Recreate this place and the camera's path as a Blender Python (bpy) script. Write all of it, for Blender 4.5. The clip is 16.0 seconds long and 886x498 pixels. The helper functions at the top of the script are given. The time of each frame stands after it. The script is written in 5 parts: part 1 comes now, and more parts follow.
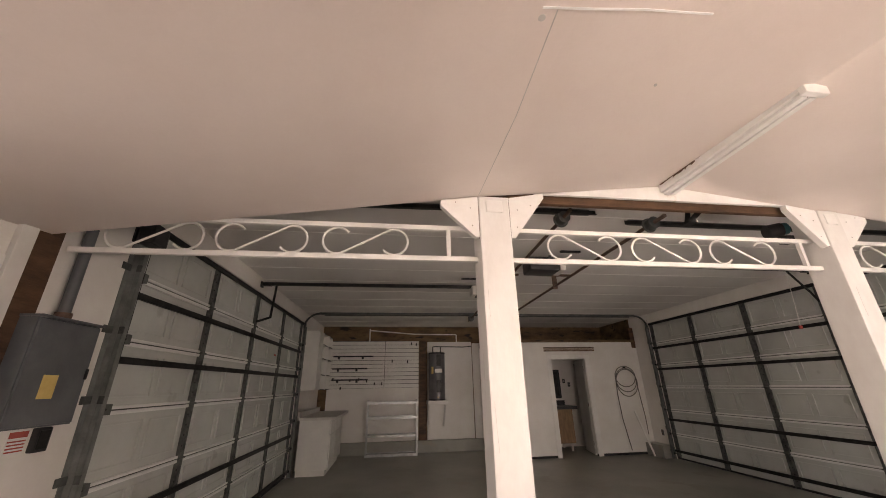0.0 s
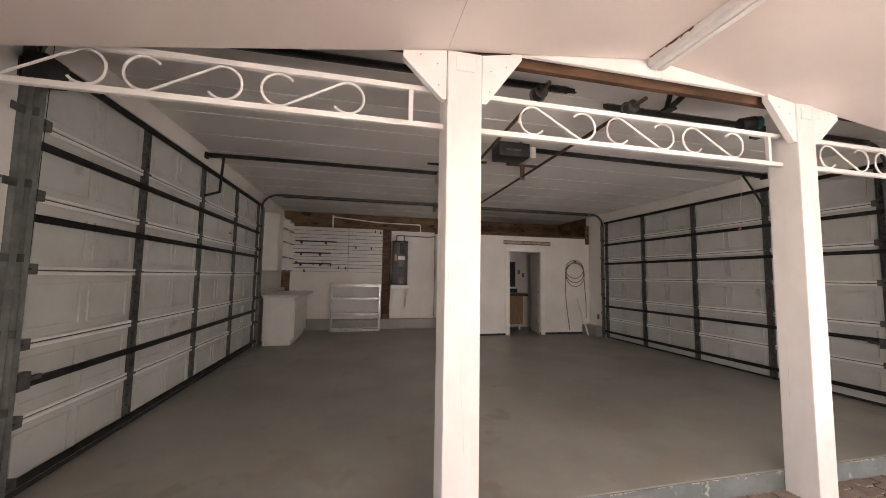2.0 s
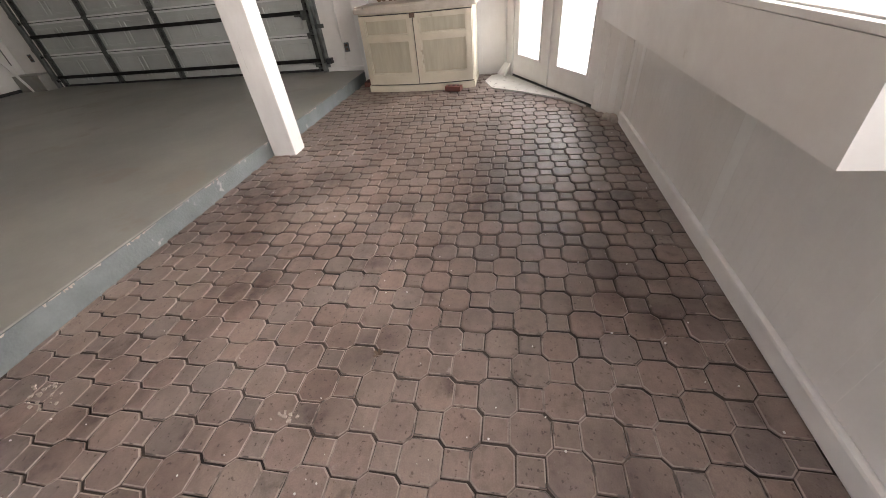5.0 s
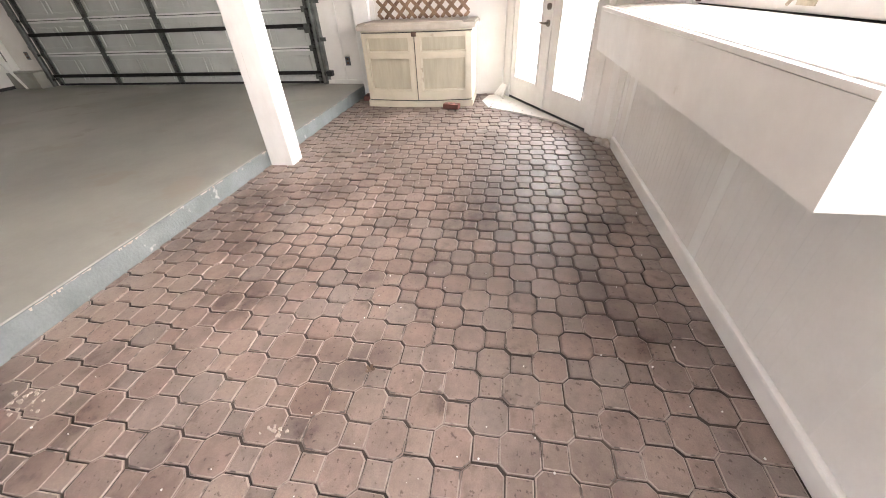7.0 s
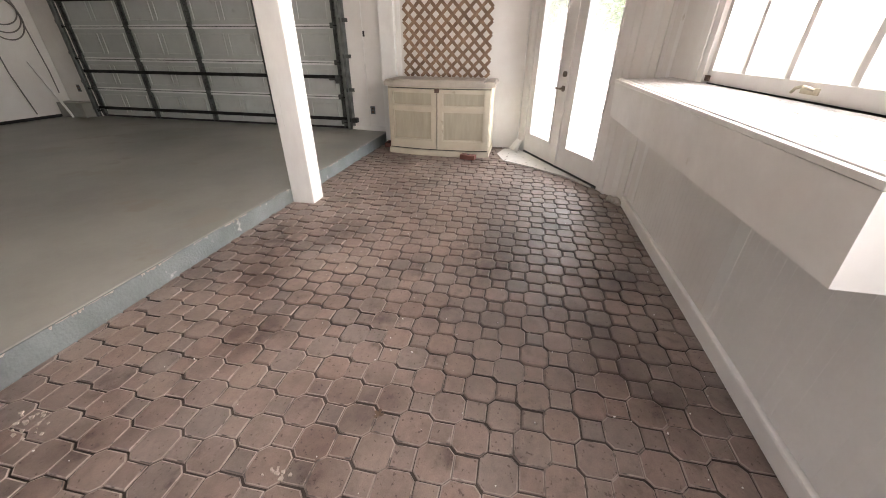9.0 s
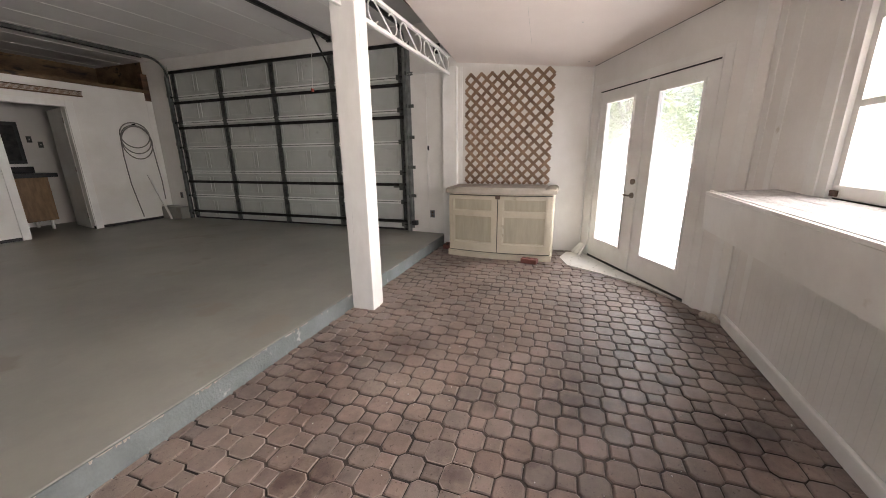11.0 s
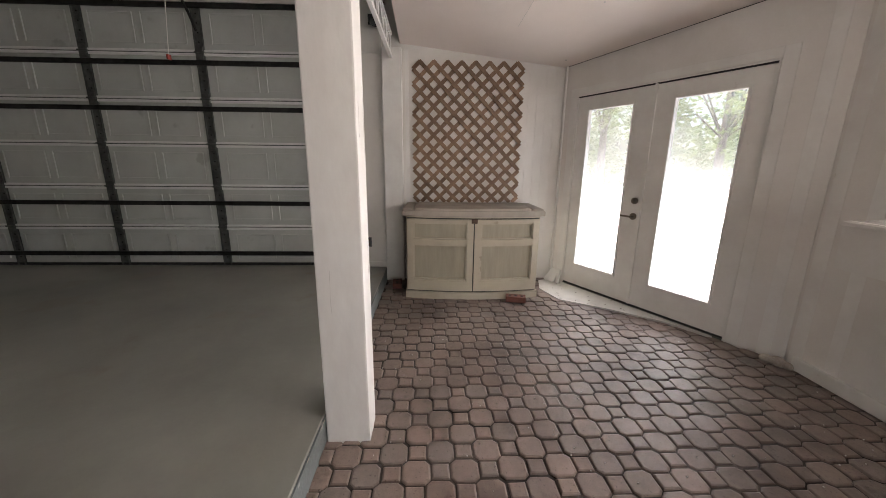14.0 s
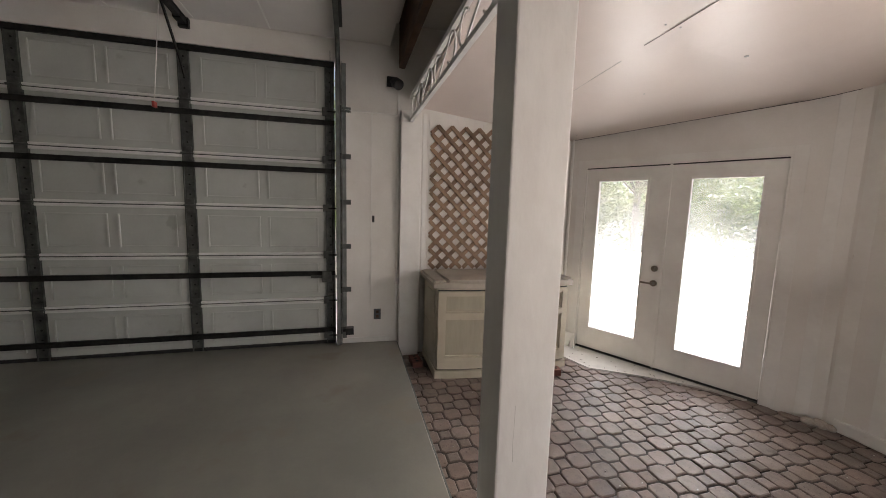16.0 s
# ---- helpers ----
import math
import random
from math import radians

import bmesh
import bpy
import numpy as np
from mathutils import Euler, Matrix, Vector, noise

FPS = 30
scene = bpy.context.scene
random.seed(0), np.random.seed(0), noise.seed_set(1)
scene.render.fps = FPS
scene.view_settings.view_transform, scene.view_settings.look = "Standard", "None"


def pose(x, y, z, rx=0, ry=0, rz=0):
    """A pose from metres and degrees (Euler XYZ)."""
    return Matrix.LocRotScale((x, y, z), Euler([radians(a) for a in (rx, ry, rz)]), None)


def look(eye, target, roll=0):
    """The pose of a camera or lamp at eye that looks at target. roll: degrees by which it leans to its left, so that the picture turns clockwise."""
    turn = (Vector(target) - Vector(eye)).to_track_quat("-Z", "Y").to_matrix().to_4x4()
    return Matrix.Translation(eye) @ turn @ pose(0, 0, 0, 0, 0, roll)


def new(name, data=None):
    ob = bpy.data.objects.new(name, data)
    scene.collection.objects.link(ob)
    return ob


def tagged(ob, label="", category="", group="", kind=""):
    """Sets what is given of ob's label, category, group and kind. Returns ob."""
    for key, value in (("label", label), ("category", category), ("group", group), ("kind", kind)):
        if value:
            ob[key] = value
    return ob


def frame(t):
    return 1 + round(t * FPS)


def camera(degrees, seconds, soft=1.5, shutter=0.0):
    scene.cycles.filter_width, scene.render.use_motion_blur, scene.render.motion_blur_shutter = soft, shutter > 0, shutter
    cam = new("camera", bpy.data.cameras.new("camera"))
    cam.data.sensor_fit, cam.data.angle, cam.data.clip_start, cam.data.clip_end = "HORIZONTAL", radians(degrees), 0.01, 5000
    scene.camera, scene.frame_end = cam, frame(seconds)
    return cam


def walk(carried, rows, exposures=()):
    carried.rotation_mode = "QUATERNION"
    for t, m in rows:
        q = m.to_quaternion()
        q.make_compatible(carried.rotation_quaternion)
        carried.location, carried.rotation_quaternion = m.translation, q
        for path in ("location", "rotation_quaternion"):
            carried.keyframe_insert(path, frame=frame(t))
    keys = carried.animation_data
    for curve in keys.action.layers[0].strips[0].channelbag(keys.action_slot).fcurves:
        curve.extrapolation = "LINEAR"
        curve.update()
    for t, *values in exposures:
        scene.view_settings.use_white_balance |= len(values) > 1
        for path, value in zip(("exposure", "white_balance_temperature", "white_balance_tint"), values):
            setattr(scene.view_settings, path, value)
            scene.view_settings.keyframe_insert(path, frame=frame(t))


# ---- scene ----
cam = camera(101.9, 16.0, soft=0.9)
EXPOSURES = [(0, 1.62, 7950, 24), (1.2, 1.78, 7800, 24), (1.8, 1.92, 7600, 24), (2.5, 2.02, 7350, 22), (3.5, 2.02, 7250, 17), (4.1, 1.85, 7000, 17), (4.6, 1.54, 6850, 17), (5.0, 2.11, 6900, 17), (5.3, 2.27, 6900, 17), (7.3, 3.05, 6900, 17), (7.7, 2.81, 6900, 17), (8.3, 2.49, 6950, 17), (9, 2.27, 6950, 17), (10.2, 2.15, 6900, 17), (12.5, 1.84, 6950, 17), (13, 1.84, 6950, 17), (14, 1.55, 6950, 17), (15, 1.8, 6950, 17), (15.5, 1.94, 7000, 17), (16, 1.61, 7050, 17)]
PATH = [
    (0, (0.044, 0.056, 1.68), (0.298, 1.909, 2.389), -1.1),
    (0.5, (0.026, 0.072, 1.638), (0.153, 1.991, 2.189), 0.1),
    (1, (0.049, 0.134, 1.591), (0.299, 2.079, 1.983), 1.7),
    (1.5, (0.079, 0.182, 1.557), (0.428, 2.138, 1.782), 1.6),
    (2, (0.124, 0.22, 1.557), (0.571, 2.163, 1.711), 0.9),
    (2.5, (0.145, 0.244, 1.55), (0.762, 2.144, 1.648), 0.8),
    (3, (0.209, 0.284, 1.545), (1.309, 1.953, 1.466), -1.7),
    (3.5, (0.326, 0.285, 1.517), (1.855, 1.551, 1.271), -4.8),
    (4, (0.438, 0.3, 1.466), (2.227, 1.101, 1.065), -5.0),
    (4.5, (0.449, 0.295, 1.368), (2.252, 0.778, 0.65), -4.1),
    (5, (0.49, 0.272, 1.209), (2.03, 0.628, -0.016), -6.2),
    (7.5, (0.469, 0.299, 1.258), (2.08, 0.6, 0.111), -1.5),
    (8, (0.456, 0.309, 1.267), (2.109, 0.647, 0.193), -1.2),
    (8.5, (0.456, 0.324, 1.275), (2.144, 0.647, 0.252), -0.0),
    (9, (0.444, 0.339, 1.286), (2.155, 0.696, 0.313), 0.5),
    (9.5, (0.43, 0.347, 1.291), (2.173, 0.726, 0.385), 0.3),
    (10, (0.464, 0.369, 1.313), (2.256, 0.859, 0.572), 0.3),
    (12.5, (1.174, 1.099, 1.426), (3.027, 1.755, 1.057), -2.0),
    (13, (1.397, 1.308, 1.437), (3.289, 1.832, 1.059), -2.1),
    (13.5, (1.579, 1.641, 1.429), (3.525, 1.826, 1.007), -1.0),
    (14, (1.733, 1.876, 1.382), (3.677, 1.807, 0.917), 0.6),
    (14.5, (1.954, 2.187, 1.415), (3.907, 2.12, 0.986), 3.8),
    (15, (1.939, 2.544, 1.495), (3.893, 2.855, 1.201), 2.9),
    (15.5, (2.024, 2.712, 1.656), (3.989, 2.737, 1.283), 0.1),
    (16, (2.19, 2.907, 1.612), (4.111, 2.403, 1.378), 1.6),
]
walk(cam, [(t, look(eye, target, roll)) for t, eye, target, roll in PATH], EXPOSURES)

# ---------------------------------------------------------------- light
world = bpy.data.worlds.new("sky")
scene.world = world
world.use_nodes = True
sky = world.node_tree.nodes.new("ShaderNodeTexSky")
sky.sky_type, sky.sun_disc = "NISHITA", False
sky.sun_elevation, sky.sun_rotation = radians(74), radians(34)
world.node_tree.nodes["Background"].inputs[1].default_value = 0.15
world.node_tree.links.new(sky.outputs[0], world.node_tree.nodes["Background"].inputs[0])


def sun_lamp():
    data = bpy.data.lights.new("sun", "SUN")
    data.energy, data.angle, data.color = 5.0, radians(0.5), (1.0, 0.95, 0.88)
    ob = new("sun", data)
    ob.matrix_world = look((8, 6, 26), (4, 0, 0))
    return ob


DOOR_LIGHT, WINDOW_LIGHT, DOORWAY_LIGHT = 13.0, 17.0, 4.2


def window_light(name, m, wide, high, power, colour=(1.0, 0.97, 0.93), spread=150):
    data = bpy.data.lights.new(name, "AREA")
    data.shape, data.size, data.size_y = "RECTANGLE", wide, high
    data.energy, data.color, data.spread = power, colour, radians(spread)
    ob = new(name, data)
    ob.matrix_world = m
    return ob


sun_lamp()
# daylight in the openings of the angled doors, the long window and the patio's west doorway
window_light("door_daylight", Matrix.Translation((5.24, -0.43, 0.66)) @ Matrix(((-0.8826, 0, 0.4702, 0), (-0.4702, 0, -0.8826, 0), (0, 1, 0, 0), (0, 0, 0, 1))) @ pose(0, 0, 0, 3, 0, 0), 1.6, 1.0, DOOR_LIGHT, (0.92, 0.97, 1.0))
window_light("doorway_daylight", pose(-2.02, 0.25, 1.02, 0, -90, 0), 1.9, 1.6, DOORWAY_LIGHT)
window_light("window_daylight", pose(1.88, -0.86, 1.68, 90, 0, 0), 2.25, 0.62, WINDOW_LIGHT)

# ---------------------------------------------------------------- materials


def material(name):
    m = bpy.data.materials.new(name)
    m.use_nodes = True
    return m, m.node_tree.nodes, m.node_tree.links, m.node_tree.nodes["Principled BSDF"]


def mottled(name, dark, light, rough=0.6, scale=6.0, fine=90.0, bump=0.15, metal=0.0, spread=(0.35, 0.65), per_piece=0.0, island=False, gloss=0.5, stretch=(1, 1, 1), wear=None, wear_at=0.66, grain=0.12):
    """Two scales of noise between two colours, fine relief, and a value shift per object; wear: a third colour in sparse patches."""
    m, nodes, links, bsdf = material(name)
    where = nodes.new("ShaderNodeNewGeometry")
    mapping = nodes.new("ShaderNodeMapping")
    mapping.inputs["Scale"].default_value = stretch
    links.new(where.outputs["Position"], mapping.inputs["Vector"])
    big = nodes.new("ShaderNodeTexNoise")
    big.inputs["Scale"].default_value, big.inputs["Detail"].default_value, big.inputs["Roughness"].default_value = scale, 6, 0.6
    small = nodes.new("ShaderNodeTexNoise")
    small.inputs["Scale"].default_value, small.inputs["Detail"].default_value = fine, 4
    links.new(mapping.outputs[0], big.inputs["Vector"])
    links.new(mapping.outputs[0], small.inputs["Vector"])
    mix = nodes.new("ShaderNodeMath")
    mix.operation = "MULTIPLY_ADD"
    mix.inputs[1].default_value = grain
    links.new(small.outputs["Fac"], mix.inputs[0])
    shift = nodes.new("ShaderNodeMath")
    shift.operation = "MULTIPLY"
    shift.inputs[1].default_value = 1 - grain
    links.new(big.outputs["Fac"], shift.inputs[0])
    links.new(shift.outputs[0], mix.inputs[2])
    ramp = nodes.new("ShaderNodeValToRGB")
    ramp.color_ramp.elements[0].position, ramp.color_ramp.elements[1].position = spread
    ramp.color_ramp.elements[0].color, ramp.color_ramp.elements[1].color = (*dark, 1), (*light, 1)
    links.new(mix.outputs[0], ramp.inputs[0])
    colour = ramp.outputs[0]
    if wear:
        spots = nodes.new("ShaderNodeTexNoise")
        spots.inputs["Scale"].default_value, spots.inputs["Detail"].default_value = scale * 2.3, 8
        links.new(mapping.outputs[0], spots.inputs["Vector"])
        step = nodes.new("ShaderNodeMapRange")
        step.inputs["From Min"].default_value, step.inputs["From Max"].default_value = wear_at, wear_at + 0.06
        links.new(spots.outputs["Fac"], step.inputs["Value"])
        worn = nodes.new("ShaderNodeMixRGB")
        worn.inputs[2].default_value = (*wear, 1)
        links.new(step.outputs[0], worn.inputs[0])
        links.new(colour, worn.inputs[1])
        colour = worn.outputs[0]
    if per_piece:
        info = nodes.new("ShaderNodeNewGeometry" if island else "ShaderNodeObjectInfo")
        hue = nodes.new("ShaderNodeHueSaturation")
        span = nodes.new("ShaderNodeMapRange")
        span.inputs["To Min"].default_value, span.inputs["To Max"].default_value = 1 - per_piece, 1 + per_piece
        links.new(info.outputs["Random Per Island" if island else "Random"], span.inputs["Value"])
        links.new(span.outputs[0], hue.inputs["Value"])
        links.new(colour, hue.inputs["Color"])
        colour = hue.outputs[0]
    links.new(colour, bsdf.inputs["Base Color"])
    bsdf.inputs["Roughness"].default_value, bsdf.inputs["Metallic"].default_value = rough, metal
    bsdf.inputs["Specular IOR Level"].default_value = gloss
    if bump:
        relief = nodes.new("ShaderNodeBump")
        relief.inputs["Strength"].default_value, relief.inputs["Distance"].default_value = bump, 0.01
        links.new(small.outputs["Fac"], relief.inputs["Height"])
        links.new(relief.outputs[0], bsdf.inputs["Normal"])
    return m


def paver_material(name, island):
    """Reddish, brown and grey pavers told apart piece by piece, with broad stains, dark blotches and pale scuffs."""
    m, nodes, links, bsdf = material(name)
    where = nodes.new("ShaderNodeNewGeometry")
    info = where if island else nodes.new("ShaderNodeObjectInfo")
    pick = nodes.new("ShaderNodeValToRGB")
    pick.color_ramp.elements[0].color, pick.color_ramp.elements[1].color = (0.262, 0.206, 0.178, 1), (0.303, 0.229, 0.192, 1)
    for at, c in ((0.2, (0.292, 0.219, 0.187, 1)), (0.4, (0.246, 0.202, 0.180, 1)), (0.6, (0.304, 0.239, 0.202, 1)), (0.8, (0.282, 0.205, 0.173, 1)), (0.92, (0.312, 0.238, 0.200, 1))):
        pick.color_ramp.elements.new(at).color = c
    links.new(info.outputs["Random Per Island" if island else "Random"], pick.inputs[0])

    def noise_at(scale, low, high, detail=6, rough=0.6):
        n = nodes.new("ShaderNodeTexNoise")
        n.inputs["Scale"].default_value, n.inputs["Detail"].default_value, n.inputs["Roughness"].default_value = scale, detail, rough
        links.new(where.outputs["Position"], n.inputs["Vector"])
        r = nodes.new("ShaderNodeMapRange")
        r.inputs["From Min"].default_value, r.inputs["From Max"].default_value = low, high
        links.new(n.outputs["Fac"], r.inputs["Value"])
        return r.outputs[0], n

    def blend(fac, colour, other, kind="MIX"):
        b = nodes.new("ShaderNodeMixRGB")
        b.blend_type = kind
        links.new(fac, b.inputs[0])
        links.new(colour, b.inputs[1])
        b.inputs[2].default_value = other
        return b.outputs[0]

    broad, _ = noise_at(1.7, 0.44, 0.72)
    blot, _ = noise_at(7.0, 0.60, 0.72)
    speck, _ = noise_at(60.0, 0.64, 0.70, 2)
    scuff, _ = noise_at(13.0, 0.68, 0.76, 8)
    fine, grains = noise_at(230.0, 0.2, 0.8, 3)
    colour = blend(broad, pick.outputs[0], (0.44, 0.40, 0.40, 1), "MULTIPLY")
    # old oil and damp stains with a place of their own
    spill = None
    for x, y, r in ((2.52, 2.05, 0.36), (2.85, 1.72, 0.24), (1.62, 1.62, 0.30), (2.65, 0.45, 0.45), (2.58, -0.30, 0.30), (1.9, 1.0, 0.16), (1.2, 1.97, 0.14)):
        gap = nodes.new("ShaderNodeVectorMath")
        gap.operation = "DISTANCE"
        links.new(where.outputs["Position"], gap.inputs[0])
        gap.inputs[1].default_value = (x, y, 0)
        fade = nodes.new("ShaderNodeMapRange")
        fade.inputs["From Min"].default_value, fade.inputs["From Max"].default_value = r, r * 0.25
        links.new(gap.outputs["Value"], fade.inputs["Value"])
        if spill is None:
            spill = fade.outputs[0]
        else:
            most = nodes.new("ShaderNodeMath")
            most.operation = "MAXIMUM"
            links.new(spill, most.inputs[0])
            links.new(fade.outputs[0], most.inputs[1])
            spill = most.outputs[0]
    patch, _ = noise_at(10.0, 0.36, 0.58, 5)
    soak = nodes.new("ShaderNodeMath")
    soak.operation = "MULTIPLY"
    links.new(spill, soak.inputs[0])
    links.new(patch, soak.inputs[1])
    colour = blend(soak.outputs[0], colour, (0.50, 0.45, 0.45, 1), "MULTIPLY")
    colour = blend(blot, colour, (0.52, 0.48, 0.46, 1), "MULTIPLY")
    colour = blend(speck, colour, (0.48, 0.44, 0.42, 1), "MULTIPLY")
    film, _ = noise_at(24.0, 0.42, 0.70, 5, 0.7)
    colour = blend(film, colour, (0.80, 0.78, 0.80, 1), "MULTIPLY")
    colour = blend(scuff, colour, (0.36, 0.31, 0.285, 1))
    colour = blend(fine, colour, (0.70, 0.70, 0.69, 1), "MULTIPLY")
    links.new(colour, bsdf.inputs["Base Color"])
    bsdf.inputs["Roughness"].default_value = 0.46
    relief = nodes.new("ShaderNodeBump")
    relief.inputs["Strength"].default_value, relief.inputs["Distance"].default_value = 0.35, 0.004
    links.new(grains.outputs["Fac"], relief.inputs["Height"])
    links.new(relief.outputs[0], bsdf.inputs["Normal"])
    return m


def leaf_material():
    m, nodes, links, bsdf = material("leaf_green")
    where = nodes.new("ShaderNodeNewGeometry")
    ramp = nodes.new("ShaderNodeValToRGB")
    ramp.color_ramp.elements[0].color, ramp.color_ramp.elements[1].color = (0.09, 0.13, 0.03, 1), (0.20, 0.28, 0.08, 1)
    links.new(where.outputs["Random Per Island"], ramp.inputs[0])
    links.new(ramp.outputs[0], bsdf.inputs["Base Color"])
    bsdf.inputs["Roughness"].default_value = 0.55
    through_ = nodes.new("ShaderNodeBsdfTranslucent")
    through_.inputs[0].default_value = (0.30, 0.42, 0.12, 1)
    mix = nodes.new("ShaderNodeMixShader")
    mix.inputs[0].default_value = 0.45
    links.new(bsdf.outputs[0], mix.inputs[1])
    links.new(through_.outputs[0], mix.inputs[2])
    links.new(mix.outputs[0], nodes["Material Output"].inputs[0])
    return m


def frosted_material():
    m, nodes, links, bsdf = material("frosted_glass")
    bsdf.inputs["Transmission Weight"].default_value = 1.0
    bsdf.inputs["Roughness"].default_value, bsdf.inputs["IOR"].default_value = 0.55, 1.15
    return m


def glass_material():
    """Clear glass under a dusty film, strengthened to paint glare haze into the panes."""
    m, nodes, links, bsdf = material("dusty_glass")
    bsdf.inputs["Transmission Weight"].default_value = 1.0
    bsdf.inputs["Roughness"].default_value, bsdf.inputs["IOR"].default_value = 0.0, 1.02
    film = nodes.new("ShaderNodeBsdfTranslucent")
    film.inputs[0].default_value = (0.9, 0.9, 0.86, 1)
    where = nodes.new("ShaderNodeNewGeometry")
    haze_noise = nodes.new("ShaderNodeTexNoise")
    haze_noise.inputs["Scale"].default_value, haze_noise.inputs["Detail"].default_value = 2.2, 5
    links.new(where.outputs["Position"], haze_noise.inputs["Vector"])
    span = nodes.new("ShaderNodeMapRange")
    span.inputs["From Min"].default_value, span.inputs["From Max"].default_value = 0.35, 0.65
    span.inputs["To Min"].default_value, span.inputs["To Max"].default_value = 0.12, 0.26
    links.new(haze_noise.outputs["Fac"], span.inputs["Value"])
    mix = nodes.new("ShaderNodeMixShader")
    links.new(span.outputs[0], mix.inputs[0])
    links.new(bsdf.outputs[0], mix.inputs[1])
    links.new(film.outputs[0], mix.inputs[2])
    links.new(mix.outputs[0], nodes["Material Output"].inputs[0])
    return m


WHITE_WALL = mottled("white_wall_paint", (0.70, 0.67, 0.63), (0.80, 0.78, 0.75), 0.55, 1.5, 60, 0.1)
WHITE_TRIM = mottled("white_trim_paint", (0.72, 0.70, 0.67), (0.82, 0.81, 0.78), 0.42, 3, 30, 0.06, wear=(0.60, 0.56, 0.50), wear_at=0.71)
CEILING = mottled("ceiling_paint", (0.69, 0.60, 0.55), (0.765, 0.68, 0.63), 0.34, 0.8, 70, 0.05)
GARAGE_CEILING = mottled("garage_ceiling_paint", (0.66, 0.63, 0.61), (0.74, 0.72, 0.70), 0.6, 0.9, 50, 0.1)
SLAB = mottled("grey_painted_concrete", (0.240, 0.238, 0.212), (0.340, 0.334, 0.298), 0.38, 0.9, 40, 0.05, wear=(0.27, 0.25, 0.21), wear_at=0.60, grain=0.05)
SLAB_EDGE = mottled("blue_grey_edge_paint", (0.115, 0.132, 0.132), (0.175, 0.196, 0.195), 0.6, 5, 60, 0.3, wear=(0.40, 0.40, 0.37), wear_at=0.67)
SAND = mottled("joint_sand", (0.012, 0.010, 0.009), (0.075, 0.060, 0.048), 0.95, 3, 120, 0.5)
PAVER = paver_material("brick_paver", False)
PAVER_FAR = paver_material("brick_paver_joined", True)
PAVER_RIM = mottled("worn_paver_rim", (0.22, 0.18, 0.155), (0.38, 0.32, 0.28), 0.6, 5, 90, 0.3, wear=(0.10, 0.085, 0.075), wear_at=0.55, grain=0.3)
DOOR_PANEL = mottled("door_panel_paint", (0.45, 0.47, 0.45), (0.54, 0.56, 0.54), 0.45, 2.0, 60, 0.05, wear=(0.40, 0.41, 0.39), wear_at=0.66)
DOOR_LIP = mottled("door_lip_paint", (0.70, 0.71, 0.69), (0.78, 0.79, 0.77), 0.5, 6, 60, 0.05)
GALVANISED = mottled("galvanised_steel", (0.075, 0.08, 0.076), (0.155, 0.165, 0.157), 0.5, 12, 80, 0.1, metal=0.6)
DARK_STEEL = mottled("dark_steel", (0.016, 0.016, 0.015), (0.045, 0.044, 0.042), 0.5, 9, 70, 0.1, metal=0.6)
RUSTY = mottled("rusty_steel", (0.07, 0.045, 0.03), (0.17, 0.11, 0.08), 0.75, 14, 80, 0.2, metal=0.3)
BRIGHT_STEEL = mottled("bright_zinc", (0.30, 0.31, 0.31), (0.46, 0.47, 0.47), 0.32, 10, 80, 0.05, metal=0.8)
BLACK = mottled("black_plastic", (0.012, 0.012, 0.013), (0.03, 0.03, 0.032), 0.45, 10, 90, 0.05)
RAW_WOOD = mottled("brown_wood", (0.05, 0.025, 0.013), (0.15, 0.075, 0.038), 0.7, 3, 40, 0.25, stretch=(1, 1, 4))
PLYWOOD = mottled("stained_plywood", (0.055, 0.030, 0.014), (0.22, 0.135, 0.062), 0.75, 2.2, 40, 0.2, wear=(0.03, 0.018, 0.012), wear_at=0.60, stretch=(0.6, 1, 1.6))
LATTICE = mottled("lattice_wood", (0.14, 0.082, 0.05), (0.31, 0.20, 0.13), 0.8, 9, 60, 0.3, per_piece=0.22, grain=0.3)
RESIN = mottled("tan_resin", (0.46, 0.41, 0.315), (0.555, 0.50, 0.395), 0.5, 3, 70, 0.08, wear=(0.36, 0.31, 0.235), wear_at=0.68)
# grained door resin, darker than RESIN to paint in the recesses' shade
RESIN_GRAIN_SHADED = mottled("wood_grain_resin", (0.36, 0.32, 0.24), (0.44, 0.395, 0.305), 0.55, 4, 60, 0.10, stretch=(4, 4, 0.5), grain=0.12)
RESIN_LID = mottled("weathered_resin_lid", (0.36, 0.315, 0.265), (0.47, 0.42, 0.36), 0.65, 5, 70, 0.2)
PANEL_GREY = mottled("grey_enamel", (0.085, 0.092, 0.10), (0.12, 0.128, 0.137), 0.4, 5, 60, 0.05)
LAMINATE = mottled("white_laminate", (0.66, 0.65, 0.62), (0.74, 0.73, 0.70), 0.4, 3, 60, 0.03)
WORKTOP = mottled("pale_worktop", (0.55, 0.53, 0.50), (0.64, 0.62, 0.58), 0.35, 8, 100, 0.03)
BRICK = mottled("red_brick", (0.11, 0.04, 0.03), (0.20, 0.075, 0.055), 0.85, 12, 120, 0.5)
HOSE = mottled("hose_rubber", (0.14, 0.13, 0.12), (0.24, 0.225, 0.205), 0.5, 10, 90, 0.05)
BRASS = mottled("brass", (0.30, 0.23, 0.12), (0.46, 0.37, 0.20), 0.5, 15, 90, 0.05, metal=0.8)
NICKEL = mottled("aged_nickel", (0.17, 0.145, 0.12), (0.27, 0.235, 0.20), 0.35, 15, 90, 0.03, metal=0.9)
